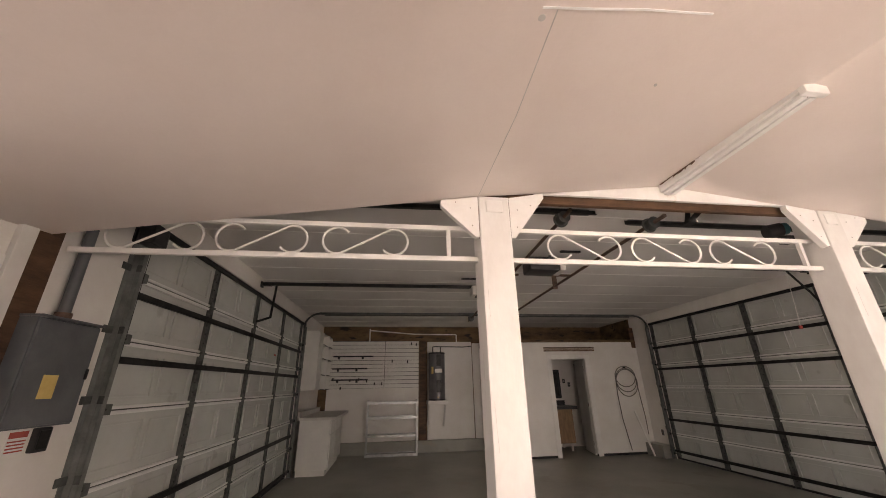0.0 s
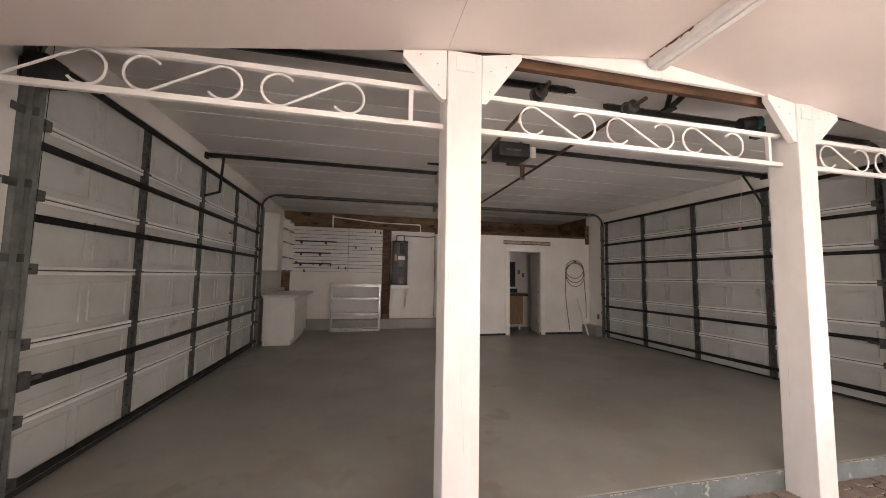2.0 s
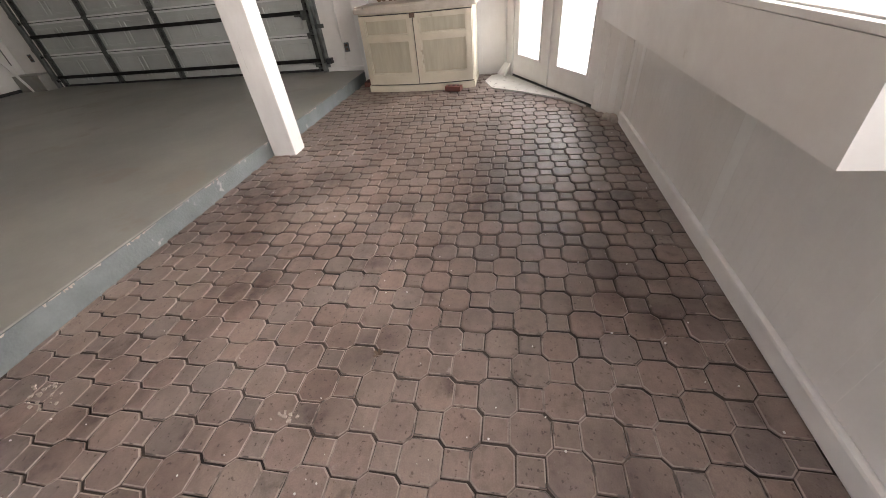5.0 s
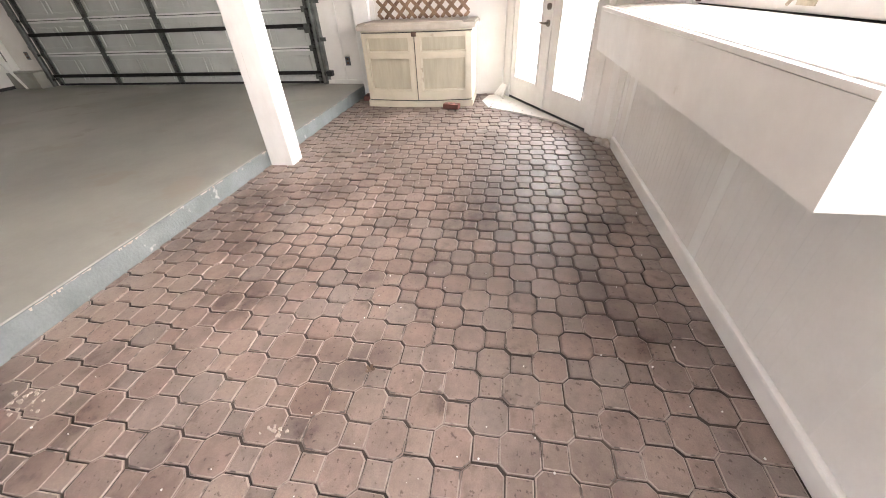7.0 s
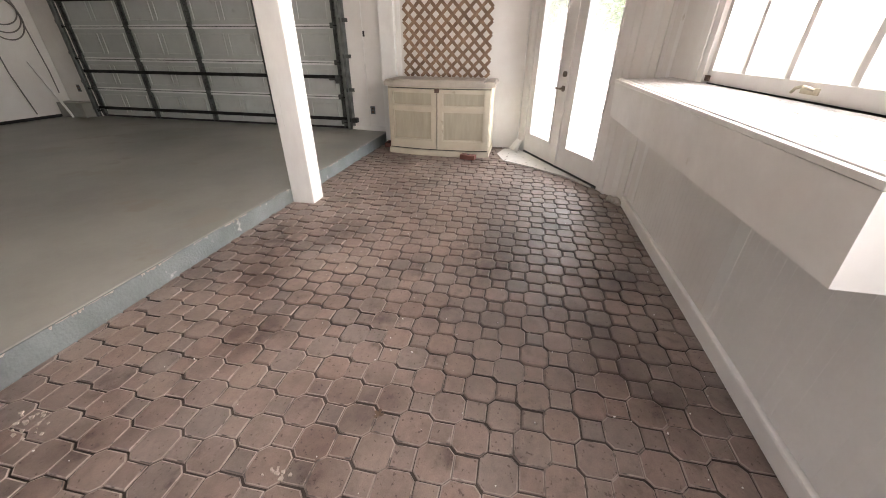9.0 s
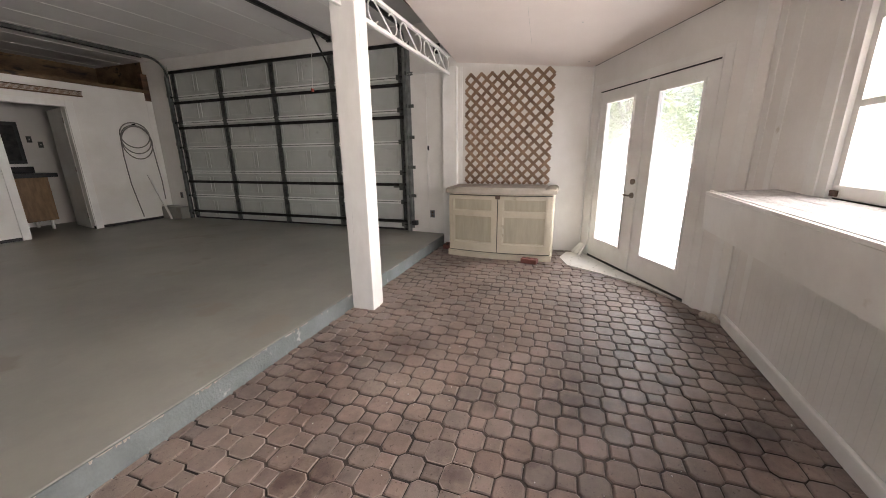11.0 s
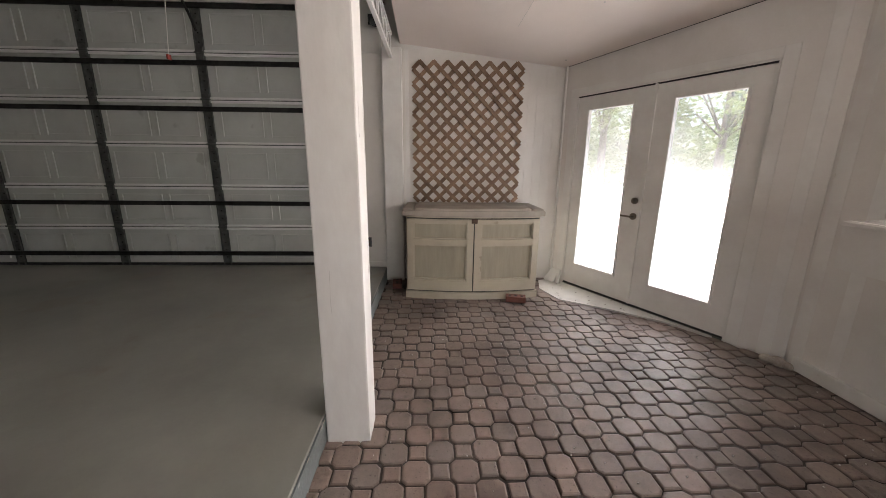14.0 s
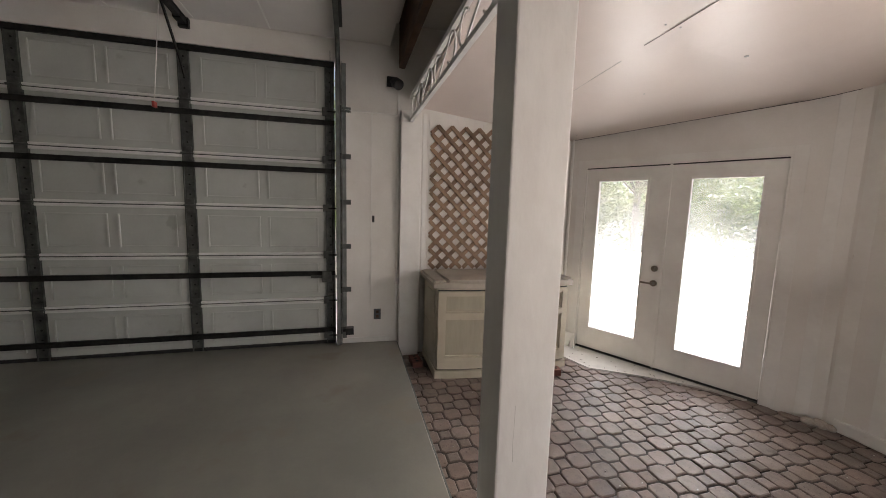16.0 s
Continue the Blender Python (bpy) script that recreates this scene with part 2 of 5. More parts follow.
LEDGE_PAINT = mottled("peeling_ledge_paint", (0.34, 0.33, 0.32), (0.56, 0.55, 0.54), 0.65, 9, 60, 0.4, stretch=(1, 4, 1), wear=(0.25, 0.22, 0.195), wear_at=0.62, grain=0.3)
GLASS = glass_material()
FROSTED = frosted_material()
LABEL_YELLOW = mottled("yellow_label", (0.55, 0.40, 0.13), (0.68, 0.52, 0.20), 0.6, 12, 80, 0.02)
SIGN_RED = mottled("red_sign_print", (0.35, 0.05, 0.04), (0.45, 0.08, 0.06), 0.5, 12, 80, 0.02)
TEAL = mottled("teal_plastic", (0.02, 0.10, 0.12), (0.04, 0.16, 0.18), 0.4, 12, 80, 0.02)
HEATER_GREY = mottled("heater_grey_jacket", (0.11, 0.11, 0.12), (0.15, 0.15, 0.16), 0.4, 5, 80, 0.03)
VANITY_WOOD = mottled("oak_vanity", (0.17, 0.10, 0.05), (0.28, 0.17, 0.085), 0.5, 5, 50, 0.1, stretch=(4, 4, 1))
LEAF = leaf_material()
GRAVEL = mottled("sunlit_concrete", (0.5, 0.48, 0.44), (0.62, 0.6, 0.56), 0.9, 2, 90, 0.2)
# rubber seals, and the shade drawn as dark strips in narrow gaps
RUBBER_AND_SHADE = mottled("rubber_seal", (0.015, 0.015, 0.015), (0.035, 0.035, 0.035), 0.7, 20, 90, 0.1)
CAULK = mottled("grey_seam", (0.30, 0.27, 0.25), (0.42, 0.39, 0.36), 0.7, 8, 80, 0.1)
MORTAR = mottled("dirty_mortar", (0.30, 0.25, 0.21), (0.50, 0.45, 0.39), 0.85, 14, 90, 0.5, grain=0.3)
GREY_CRACK = mottled("grey_crack", (0.42, 0.40, 0.37), (0.58, 0.56, 0.53), 0.8, 8, 80, 0.1)
TRACK_STEEL = mottled("dull_zinc_track", (0.15, 0.16, 0.155), (0.25, 0.265, 0.255), 0.5, 9, 80, 0.1, metal=0.4)
LINE_WHITE = mottled("fresh_caulk", (0.82, 0.81, 0.79), (0.88, 0.87, 0.85), 0.6, 8, 80, 0.1)
CATCH = mottled("pale_dull_brass", (0.42, 0.38, 0.28), (0.60, 0.55, 0.43), 0.5, 20, 90, 0.05, metal=0.3)
POST_PAINT = mottled("thick_post_paint", (0.69, 0.67, 0.64), (0.76, 0.75, 0.72), 0.5, 7, 22, 0.18, wear=(0.60, 0.55, 0.47), wear_at=0.74, stretch=(1, 1, 0.45), grain=0.2)
BARK = mottled("bark", (0.06, 0.045, 0.03), (0.14, 0.10, 0.07), 0.9, 10, 60, 0.5)

# ---------------------------------------------------------------- building helpers


def box(bm, x0, y0, z0, x1, y1, z1, bevel=0.0, m=None):
    """An upright box between two corners, its edges rounded by bevel."""
    at = Matrix.Translation(((x0 + x1) / 2, (y0 + y1) / 2, (z0 + z1) / 2)) @ Matrix.Diagonal((abs(x1 - x0), abs(y1 - y0), abs(z1 - z0), 1))
    made = bmesh.ops.create_cube(bm, size=1, matrix=(m @ at) if m else at)["verts"]
    if bevel:
        bmesh.ops.bevel(bm, geom=list({e for v in made for e in v.link_edges}), offset=bevel, segments=2, affect="EDGES", profile=0.6)
    return bm


def boxes(*corners, bevel=0.0, m=None):
    bm = bmesh.new()
    for c in corners:
        box(bm, *c, bevel=bevel, m=m)
    return bm


def beam(bm, a, b, wide, thick, up=(0, 0, 1), bevel=0.0):
    """A bar of rectangular section from a to b: wide across, thick along up."""
    a, b = Vector(a), Vector(b)
    along = (b - a).normalized()
    side = along.cross(Vector(up)).normalized()
    top = side.cross(along)
    turn = Matrix((along, side, top)).transposed().to_4x4()
    half = (b - a).length / 2
    return box(bm, -half, -wide / 2, -thick / 2, half, wide / 2, thick / 2, bevel, Matrix.Translation((a + b) / 2) @ turn)


def rod(bm, a, b, r, segments=12):
    a, b = Vector(a), Vector(b)
    turn = (b - a).to_track_quat("Z", "Y").to_matrix().to_4x4()
    bmesh.ops.create_cone(bm, cap_ends=True, segments=segments, radius1=r, radius2=r, depth=(b - a).length, matrix=Matrix.Translation((a + b) / 2) @ turn)
    return bm


def tube(bm, points, r, segments=8):
    """A round tube along a line of points."""
    rings, points = [], [Vector(p) for p in points]
    for i, p in enumerate(points):
        way = (points[min(i + 1, len(points) - 1)] - points[max(i - 1, 0)]).normalized()
        side = way.cross(Vector((0.12, 0.31, 0.94)))
        side = (side if side.length > 0.05 else way.cross(Vector((1, 0, 0)))).normalized()
        top = way.cross(side)
        rings.append([bm.verts.new(p + r * (math.cos(a) * side + math.sin(a) * top)) for a in (2 * math.pi * k / segments for k in range(segments))])
    for one, two in zip(rings, rings[1:]):
        for k in range(segments):
            bm.faces.new((one[k], one[(k + 1) % segments], two[(k + 1) % segments], two[k]))
    bm.faces.new(rings[0][::-1])
    bm.faces.new(rings[-1])
    return bm


def prism(bm, outline, low, high, m=None):
    """A flat outline (x, y) raised from low to high along z, then turned by m."""
    m = m or Matrix()
    a = [bm.verts.new(m @ Vector((x, y, low))) for x, y in outline]
    b = [bm.verts.new(m @ Vector((x, y, high))) for x, y in outline]
    n = len(outline)
    bm.faces.new(a[::-1])
    bm.faces.new(b)
    for i in range(n):
        bm.faces.new((a[i], a[(i + 1) % n], b[(i + 1) % n], b[i]))
    return bm


def mesh_of(name, bm, mat, smooth=False):
    bmesh.ops.recalc_face_normals(bm, faces=bm.faces)
    me = bpy.data.meshes.new(name)
    bm.to_mesh(me)
    bm.free()
    me.materials.append(mat)
    if smooth:
        for p in me.polygons:
            p.use_smooth = True
        me.set_sharp_from_angle(angle=radians(40))
    return me


def part(name, bm, mat, parent=None, label="", smooth=False):
    ob = new(name, mesh_of(name, bm, mat, smooth))
    if parent:
        ob.parent = parent
    return tagged(ob, label)


def thing(name, label, category, m=None, group="", kind=""):
    ob = new(name)
    ob.empty_display_size = 0.1
    if m:
        ob.matrix_basis = m
    return tagged(ob, label, category, group, kind)


def single(name, bm, mat, label, category, group="", kind="", smooth=False):
    return tagged(part(name, bm, mat, None, "", smooth), label, category, group, kind)


def structure(name, bm, mat, label="", category=""):
    return single(name, bm, mat, label, category, kind="structure")


# ---------------------------------------------------------------- plan
SLAB_Z = 0.155            # garage floor above the pavers
EDGE_Z = 0.138            # the slab falls a little to its front edge
EAST, NORTH, SOUTH = 5.99, 10.02, -0.68
BATH_Y = 8.55             # face of the bathroom partition
EDGE_Y = 2.408            # front edge of the slab
CEIL_Z = 3.18             # garage ceiling
RIDGE_X, RIDGE_Z = 2.05, 3.07
WEST_AT = pose(-1.87, 5.5, 0, 0, 0, -0.8)   # west wall: local x is away from the garage when negative
FD = Matrix(((-0.8826, -0.4702, 0, 5.667), (-0.4702, 0.8826, 0, 0.222), (0, 0, 1, 0), (0, 0, 0, 1)))  # local x along the angled wall, y into the patio


def ceil_z(x, y):
    """Underside of the patio ceiling: a low, slightly sagging gable that also falls a little to the south."""
    if x < 0.63:
        z = 2.905 - 0.150 * (0.63 - x)
    elif x < RIDGE_X:
        z = RIDGE_Z - 0.1232 * (RIDGE_X - x)
    elif x < 3.38:
        z = RIDGE_Z - 0.1168 * (x - RIDGE_X)
    else:
        z = 2.915 - 0.113 * (x - 3.38)
    return z - 0.115 * max(0.0, 2.2 - y) * min(1.0, 0.35 + 0.3 * abs(x - RIDGE_X))

# ---------------------------------------------------------------- large structure


def wall_with_hole(x0, x1, z0, z1, holes, y0, y1):
    """A wall in local x and z, y0 to y1 thick, with rectangular holes (x0, x1, z0, z1) in order along x."""
    bm, x = bmesh.new(), x0
    for a, b, c, d in holes:
        box(bm, x, y0, z0, a, y1, z1)
        if c > z0:
            box(bm, a, y0, z0, b, y1, c)
        if d < z1:
            box(bm, a, y0, d, b, y1, z1)
        x = b
    return box(bm, x, y0, z0, x1, y1, z1)


def place(ob, m):
    ob.matrix_basis = m
    return ob


# ground outside and under the house
structure("ground", boxes((-60, -60, -0.5, 60, 60, -0.06)), GRAVEL, "sunlit pale concrete ground outside", "ground")
structure("floor", prism(bmesh.new(), [(EDGE_Y + 0.004, -0.05), (10.1, -0.05), (10.1, SLAB_Z), (3.4, SLAB_Z), (2.9, SLAB_Z - 0.008), (EDGE_Y + 0.010, EDGE_Z), (EDGE_Y + 0.004, EDGE_Z - 0.004)], -2.3, 6.3, Matrix(((0, 0, 1, 0), (1, 0, 0, 0), (0, 1, 0, 0), (0, 0, 0, 1)))), SLAB, "grey painted concrete garage slab", "floor")
structure("slab_edge", boxes((-2.2, EDGE_Y - 0.006, -0.05, EAST - 0.01, EDGE_Y + 0.003, EDGE_Z - 0.004)), SLAB_EDGE, "chipped blue-grey paint on the slab's step", "step")

# walls
E_TURN = Matrix(((0, -1, 0, EAST), (1, 0, 0, 0), (0, 0, 1, 0), (0, 0, 0, 1)))   # local x runs north, local y into the garage
place(structure("wall_east", wall_with_hole(0.3, 10.2, -0.05, 3.4, [(3.04, 7.94, -0.05, 2.97)], -0.16, 0.0), WHITE_WALL, "white painted panelled wall round the garage door", "wall"), E_TURN)
place(structure("wall_west", wall_with_hole(-8.0, 4.6, -0.05, 3.4, [(-6.1, -4.4, -0.05, 2.05), (-2.575, 2.405, -0.05, 2.97)], -0.16, 0.0), WHITE_WALL, "white painted wall round the garage door and a patio doorway", "wall"), WEST_AT @ pose(0, 0, 0, 0, 0, -90) @ Matrix.Diagonal((-1, 1, 1, 1)))
structure("wall_north", boxes((-2.3, NORTH, -0.05, 6.3, NORTH + 0.15, 3.4)), PLYWOOD, "bare brown plywood back wall", "wall")
structure("wall_south", wall_with_hole(-2.4, 4.03, -0.05, 2.75, [(0.64, 3.20, 1.10, 2.05)], SOUTH - 0.14, SOUTH), WHITE_WALL, "white painted panelled wall with a window", "wall")
place(structure("wall_angled", wall_with_hole(-0.45, 1.9, -0.05, 2.75, [(-0.16, 1.53, -0.05, 2.095)], -0.14, 0.0), WHITE_WALL, "white painted angled wall round glazed doors", "wall"), FD)

# ceilings
garage_ceiling = structure("ceiling", boxes((-2.3, EDGE_Y + 0.1, CEIL_Z, 6.3, 10.2, CEIL_Z + 0.12), *[(-1.9, 2.98 + k * 0.615, CEIL_Z - 0.004, EAST - 0.02, 2.993 + k * 0.615, CEIL_Z + 0.01) for k in range(12)]), GARAGE_CEILING, "off-white board ceiling of the garage with jointed sheets", "ceiling")
garage_ceiling.data.materials.append(WHITE_TRIM)
for face in garage_ceiling.data.polygons:
    face.material_index = 1 if face.index >= 6 else 0   # caulked joints between the sheets


def patio_ceiling():
    bm = bmesh.new()
    xs, ys = [-2.3 + i * (RIDGE_X + 2.3) / 6 for i in range(6)] + [RIDGE_X + i * (6.25 - RIDGE_X) / 6 for i in range(7)], [-0.85 + i * 3.06 / 6 for i in range(7)]
    low = [[bm.verts.new((x, y, ceil_z(x, y))) for y in ys] for x in xs]
    high = [[bm.verts.new((x, y, ceil_z(x, y) + 0.05)) for y in ys] for x in xs]
    for i in range(len(xs) - 1):
        for j in range(len(ys) - 1):
            bm.faces.new((low[i][j], low[i][j + 1], low[i + 1][j + 1], low[i + 1][j]))
            bm.faces.new((high[i][j], high[i + 1][j], high[i + 1][j + 1], high[i][j + 1]))
    for i in range(len(xs) - 1):
        for j in (0, len(ys) - 1):
            bm.faces.new((low[i][j], low[i + 1][j], high[i + 1][j], high[i][j]))
    for i in (0, len(xs) - 1):
        for j in range(len(ys) - 1):
            bm.faces.new((low[i][j], low[i][j + 1], high[i][j + 1], high[i][j]))
    return bm


structure("ceiling_patio", patio_ceiling(), CEILING, "low gabled ceiling of painted board", "ceiling")
structure("roof", boxes((-2.6, -0.87, 3.42, 6.6, 10.5, 3.5)), GARAGE_CEILING, "closed roof deck", "roof")
structure("wall_gable", boxes((-2.3, -0.86, 2.4, 6.3, -0.83, 3.42)), WHITE_WALL, "closed gable above the patio wall", "wall")


# bathroom behind the partition
structure("wall_bath", wall_with_hole(2.35, 5.87, SLAB_Z + 0.05, 2.6, [(3.75, 4.58, SLAB_Z + 0.05, 2.21)], BATH_Y, BATH_Y + 0.1), WHITE_WALL, "white painted partition with a doorway", "wall")
structure("wall_bath_side", boxes((2.35, BATH_Y + 0.1, SLAB_Z, 2.45, NORTH, 2.6)), WHITE_WALL, "white partition return", "wall")
structure("wall_bath_back", boxes((2.45, NORTH - 0.06, SLAB_Z, 5.98, NORTH - 0.01, 2.5)), WHITE_WALL, "white bathroom wall", "wall")
structure("ceiling_bath", boxes((2.35, BATH_Y, 2.604, 5.98, NORTH, 2.66)), PLYWOOD, "bare plywood top of the bathroom", "ceiling")


def ceiling_seam(points, wide):
    """A thin strip that follows the patio ceiling."""
    bm = bmesh.new()
    for a, b in zip(points, points[1:]):
        n = max(2, int(math.hypot(b[0] - a[0], b[1] - a[1]) / 0.12))
        line = [(a[0] + (b[0] - a[0]) * i / n, a[1] + (b[1] - a[1]) * i / n) for i in range(n + 1)]
        for p, q in zip(line, line[1:]):
            beam(bm, (*p, ceil_z(*p) - 0.0005), (*q, ceil_z(*q) - 0.0005), wide, 0.003)
    return bm


structure("trim_seam", ceiling_seam([(0.512, 0.76), (0.56, 1.3), (0.589, 2.17)], 0.0035), GREY_CRACK, "hairline seam between ceiling boards", "trim")
structure("trim_seam_east", ceiling_seam([(3.55, 0.965), (3.83, 1.002), (4.257, 1.056)], 0.006), CAULK, "open seam between ceiling boards", "trim")
structure("trim_seam_east_far", ceiling_seam([(4.46, 1.056), (4.72, 1.072), (5.29, 1.10)], 0.002), GREY_CRACK, "fine seam between ceiling boards", "trim")
structure("trim_wall_gap", ceiling_seam([tuple((FD @ Vector((u, 0.003, 0)))[:2]) for u in (-0.32, 0.4, 1.1, 1.84)], 0.007), RUBBER_AND_SHADE, "thin dark gap along the top of the angled wall", "trim")
structure("trim_caulk", ceiling_seam([(0.46, 0.765), (0.8, 0.77), (1.09, 0.79)], 0.007), LINE_WHITE, "thin white line on the ceiling", "trim")
for px, py, pr in ((4.089, 0.406, 0.013), (4.753, 0.57, 0.008), (4.046, 0.999, 0.006), (4.061, 1.093, 0.006), (5.80, 0.465, 0.010), (1.133, 1.128, 0.007), (0.471, 0.80, 0.012)):
    nail = rod(bmesh.new(), (px, py, ceil_z(px, py) - 0.003), (px, py, ceil_z(px, py) + 0.002), pr, 10)
    single("nail_head", nail, GREY_CRACK, "dull nail head in the painted ceiling", "nail", "ceiling nails")
structure("trim_soffit_east", boxes((EAST - 0.012, BATH_Y + 0.11, 2.662, EAST - 0.001, NORTH, CEIL_Z)), PLYWOOD, "stained plywood above the bathroom", "trim")

# chipped paint along the slab's upper edge
chips, chip_rng = bmesh.new(), random.Random(9)
x = 0.8
while x < 5.2:
    w, d = chip_rng.uniform(0.01, 0.09), chip_rng.uniform(0.004, 0.022)
    outline = [(x, EDGE_Z - 0.004)] + [(x + w * f, EDGE_Z - 0.004 - d * chip_rng.uniform(0.2, 1.0)) for f in (0.1, 0.35, 0.6, 0.85)] + [(x + w, EDGE_Z - 0.004)]
    prism(chips, outline, -(EDGE_Y - 0.0062), -(EDGE_Y - 0.0075), Matrix.Rotation(radians(90), 4, "X"))
    x += w + chip_rng.choice((0.004, 0.01, 0.02, 0.05, 0.16))
structure("trim_chips", chips, MORTAR, "bare pale chips on the slab's painted edge", "chips")

# ---------------------------------------------------------------- garage doors


def garage_door(m, label, end, stiles, struts):
    """A six-section steel door seen from inside: local x along the door (0 to wide), local y into the garage, z up from the slab."""
    wide, high, n = stiles[-1] + 0.045, 2.81, 6
    step = high / n
    door = thing("garage_door", label, "garage door", m, "garage doors")
    for k in range(n):
        z0 = k * step
        bm = bmesh.new()
        box(bm, 0, -0.06, z0, wide, -0.032, z0 + step - 0.004)
        box(bm, 0, -0.055, z0 + step - 0.004, wide, -0.036, z0 + step)
        section = part("section", bm, DOOR_PANEL, door)
        for c in range(4):                            # two stamped panels in each column
            for h in range(2):
                x0 = stiles[c] + 0.12 + h * 0.53
                outline = boxes((x0, -0.033, z0 + 0.080, x0 + 0.46, -0.026, z0 + 0.096), (x0, -0.033, z0 + step - 0.106, x0 + 0.46, -0.026, z0 + step - 0.09),
                                (x0, -0.033, z0 + 0.080, x0 + 0.018, -0.018, z0 + step - 0.09), (x0 + 0.442, -0.033, z0 + 0.080, x0 + 0.46, -0.018, z0 + step - 0.09), bevel=0.004)
                part("stamped_panel", outline, DOOR_PANEL, section)
        rail = boxes((0.02, -0.034, z0 + step - 0.034, wide - 0.02, -0.010, z0 + step - 0.008), (0.02, -0.034, z0 + step + 0.002, wide - 0.02, -0.010, z0 + step + 0.024), bevel=0.005)
        if k < n - 1:
            part("joint_rail", rail, DOOR_LIP, section, "white lips of the section joint")
            part("joint_gap", boxes((0.02, -0.034, z0 + step - 0.0079, wide - 0.02, -0.022, z0 + step + 0.0019)), GALVANISED, section, "dark grooves of the section joint")
        for x in stiles:                              # upright stiles with hinge holes
            stile = boxes((x - 0.045, -0.034, z0 + 0.004, x + 0.045, -0.024, z0 + step - 0.004), (x - 0.045, -0.034, z0 + 0.004, x - 0.037, -0.008, z0 + step - 0.004), (x + 0.037, -0.034, z0 + 0.004, x + 0.045, -0.008, z0 + step - 0.004))
            st = part("stile", stile, GALVANISED, section)
            dots = bmesh.new()
            for q in range(4):
                rod(dots, (x, -0.025, z0 + 0.1 + q * 0.09), (x, -0.020, z0 + 0.1 + q * 0.09), 0.008, 8)
            part("bolt", dots, DARK_STEEL, st)
            if k < n - 1:
                hinge = boxes((x - 0.035, -0.022, z0 + step - 0.07, x + 0.035, -0.004, z0 + step + 0.06), bevel=0.004)
                rod(hinge, (x - 0.05, 0.0, z0 + step), (x + 0.05, 0.0, z0 + step), 0.01, 10)
                part("hinge", hinge, GALVANISED, st)
    for z in struts:   # dark struts
        strut = bmesh.new()
        box(strut, 0.0, -0.012, z - 0.024, wide, 0.012, z - 0.018)
        box(strut, 0.0, 0.004, z - 0.024, wide, 0.012, z + 0.024)
        box(strut, 0.0, -0.012, z + 0.018, wide, 0.012, z + 0.024)
        part("strut", strut, DARK_STEEL, door, "dark steel strut")
    part("bottom_seal", boxes((0, -0.06, -0.004, wide, -0.02, 0.03), bevel=0.006), RUBBER_AND_SHADE, door, "black rubber bottom seal")
    for x, s in ((-0.035, -1), (wide + 0.035, 1)):    # upright tracks with brackets and rollers
        track = boxes((x - 0.022, 0.004, 0.0, x + 0.022, 0.008, high - 0.1), (x + s * 0.018, 0.008, 0.0, x + s * 0.022, 0.07, high - 0.1), (x - s * 0.022, 0.05, 0.0, x - s * 0.018, 0.07, high - 0.1), (x - 0.022, 0.066, 0.0, x + 0.022, 0.07, high - 0.1))
        tr = part("track", track, TRACK_STEEL, door, "galvanised roller track")
        part("jamb_angle", boxes((x + s * 0.03, 0.001, 0.0, x + s * 0.075, 0.005, high), (x + s * 0.03, 0.005, 0.0, x + s * 0.034, 0.045, high)), TRACK_STEEL, tr, "punched steel jamb angle")
        for z in (0.12, 0.55, 1.0, 1.45, 1.9, 2.35):
            part("bracket", boxes((x + s * 0.02, 0.005, z, x + s * 0.12, 0.012, z + 0.05), (x + s * 0.018, 0.008, z, x + s * 0.03, 0.075, z + 0.05), bevel=0.003), GALVANISED, tr)
        for z in (0.10, 0.47, 0.94, 1.41, 1.88, 2.34):
            roller = rod(bmesh.new(), (x - s * 0.10, 0.02, z), (x, 0.04, z), 0.008)
            rod(roller, (x - 0.014, 0.04, z), (x + 0.014, 0.04, z), 0.024)
            part("roller", roller, DARK_STEEL, tr)
            part("roller_bracket", boxes((x - s * 0.15, -0.022, z - 0.035, x - s * 0.07, 0.026, z + 0.035), bevel=0.004), GALVANISED, tr)
        # the curve overhead and the level run across the garage
        bend = [(x, 0.01 + 0.30 * (1 - math.cos(a)), high - 0.12 + 0.30 * math.sin(a)) for a in (i * math.pi / 2 / 8 for i in range(9))]
        part("track_curve", tube(bmesh.new(), bend, 0.022, 6), GALVANISED, door)
        run = boxes((x - 0.02, 0.3, high + 0.16, x + 0.02, 3.7, high + 0.164), (x - 0.02, 0.3, high + 0.164, x - 0.016, 3.7, high + 0.20), (x - 0.02, 0.3, high + 0.20, x + 0.02, 3.7, high + 0.204))
        part("track_run", run, GALVANISED, door, "level overhead track")
        part("track_angle", boxes((x + s * 0.022, 0.4, high + 0.15, x + s * 0.026, 3.75, high + 0.19), (x + s * 0.022, 0.4, high + 0.146, x + s * 0.05, 3.75, high + 0.15)), DARK_STEEL, door)
    for x, s in ((0.09, -1), (wide - 0.09, 1)):
        part("lift_cable", tube(bmesh.new(), [(x + s * 0.07, 0.03, 0.1), (x + s * 0.055, 0.05, high + 0.08)], 0.0022, 5), DARK_STEEL, door, "thin steel lift cable")
    e, s = (wide, 1) if end else (0.0, -1)
    part("lock_bolt", boxes((e - s * 0.24, -0.01, 0.70, e + s * 0.05, 0.015, 0.73), (e - s * 0.13, -0.012, 0.66, e - s * 0.04, 0.035, 0.77), bevel=0.004), GALVANISED, door, "sliding lock bolt")
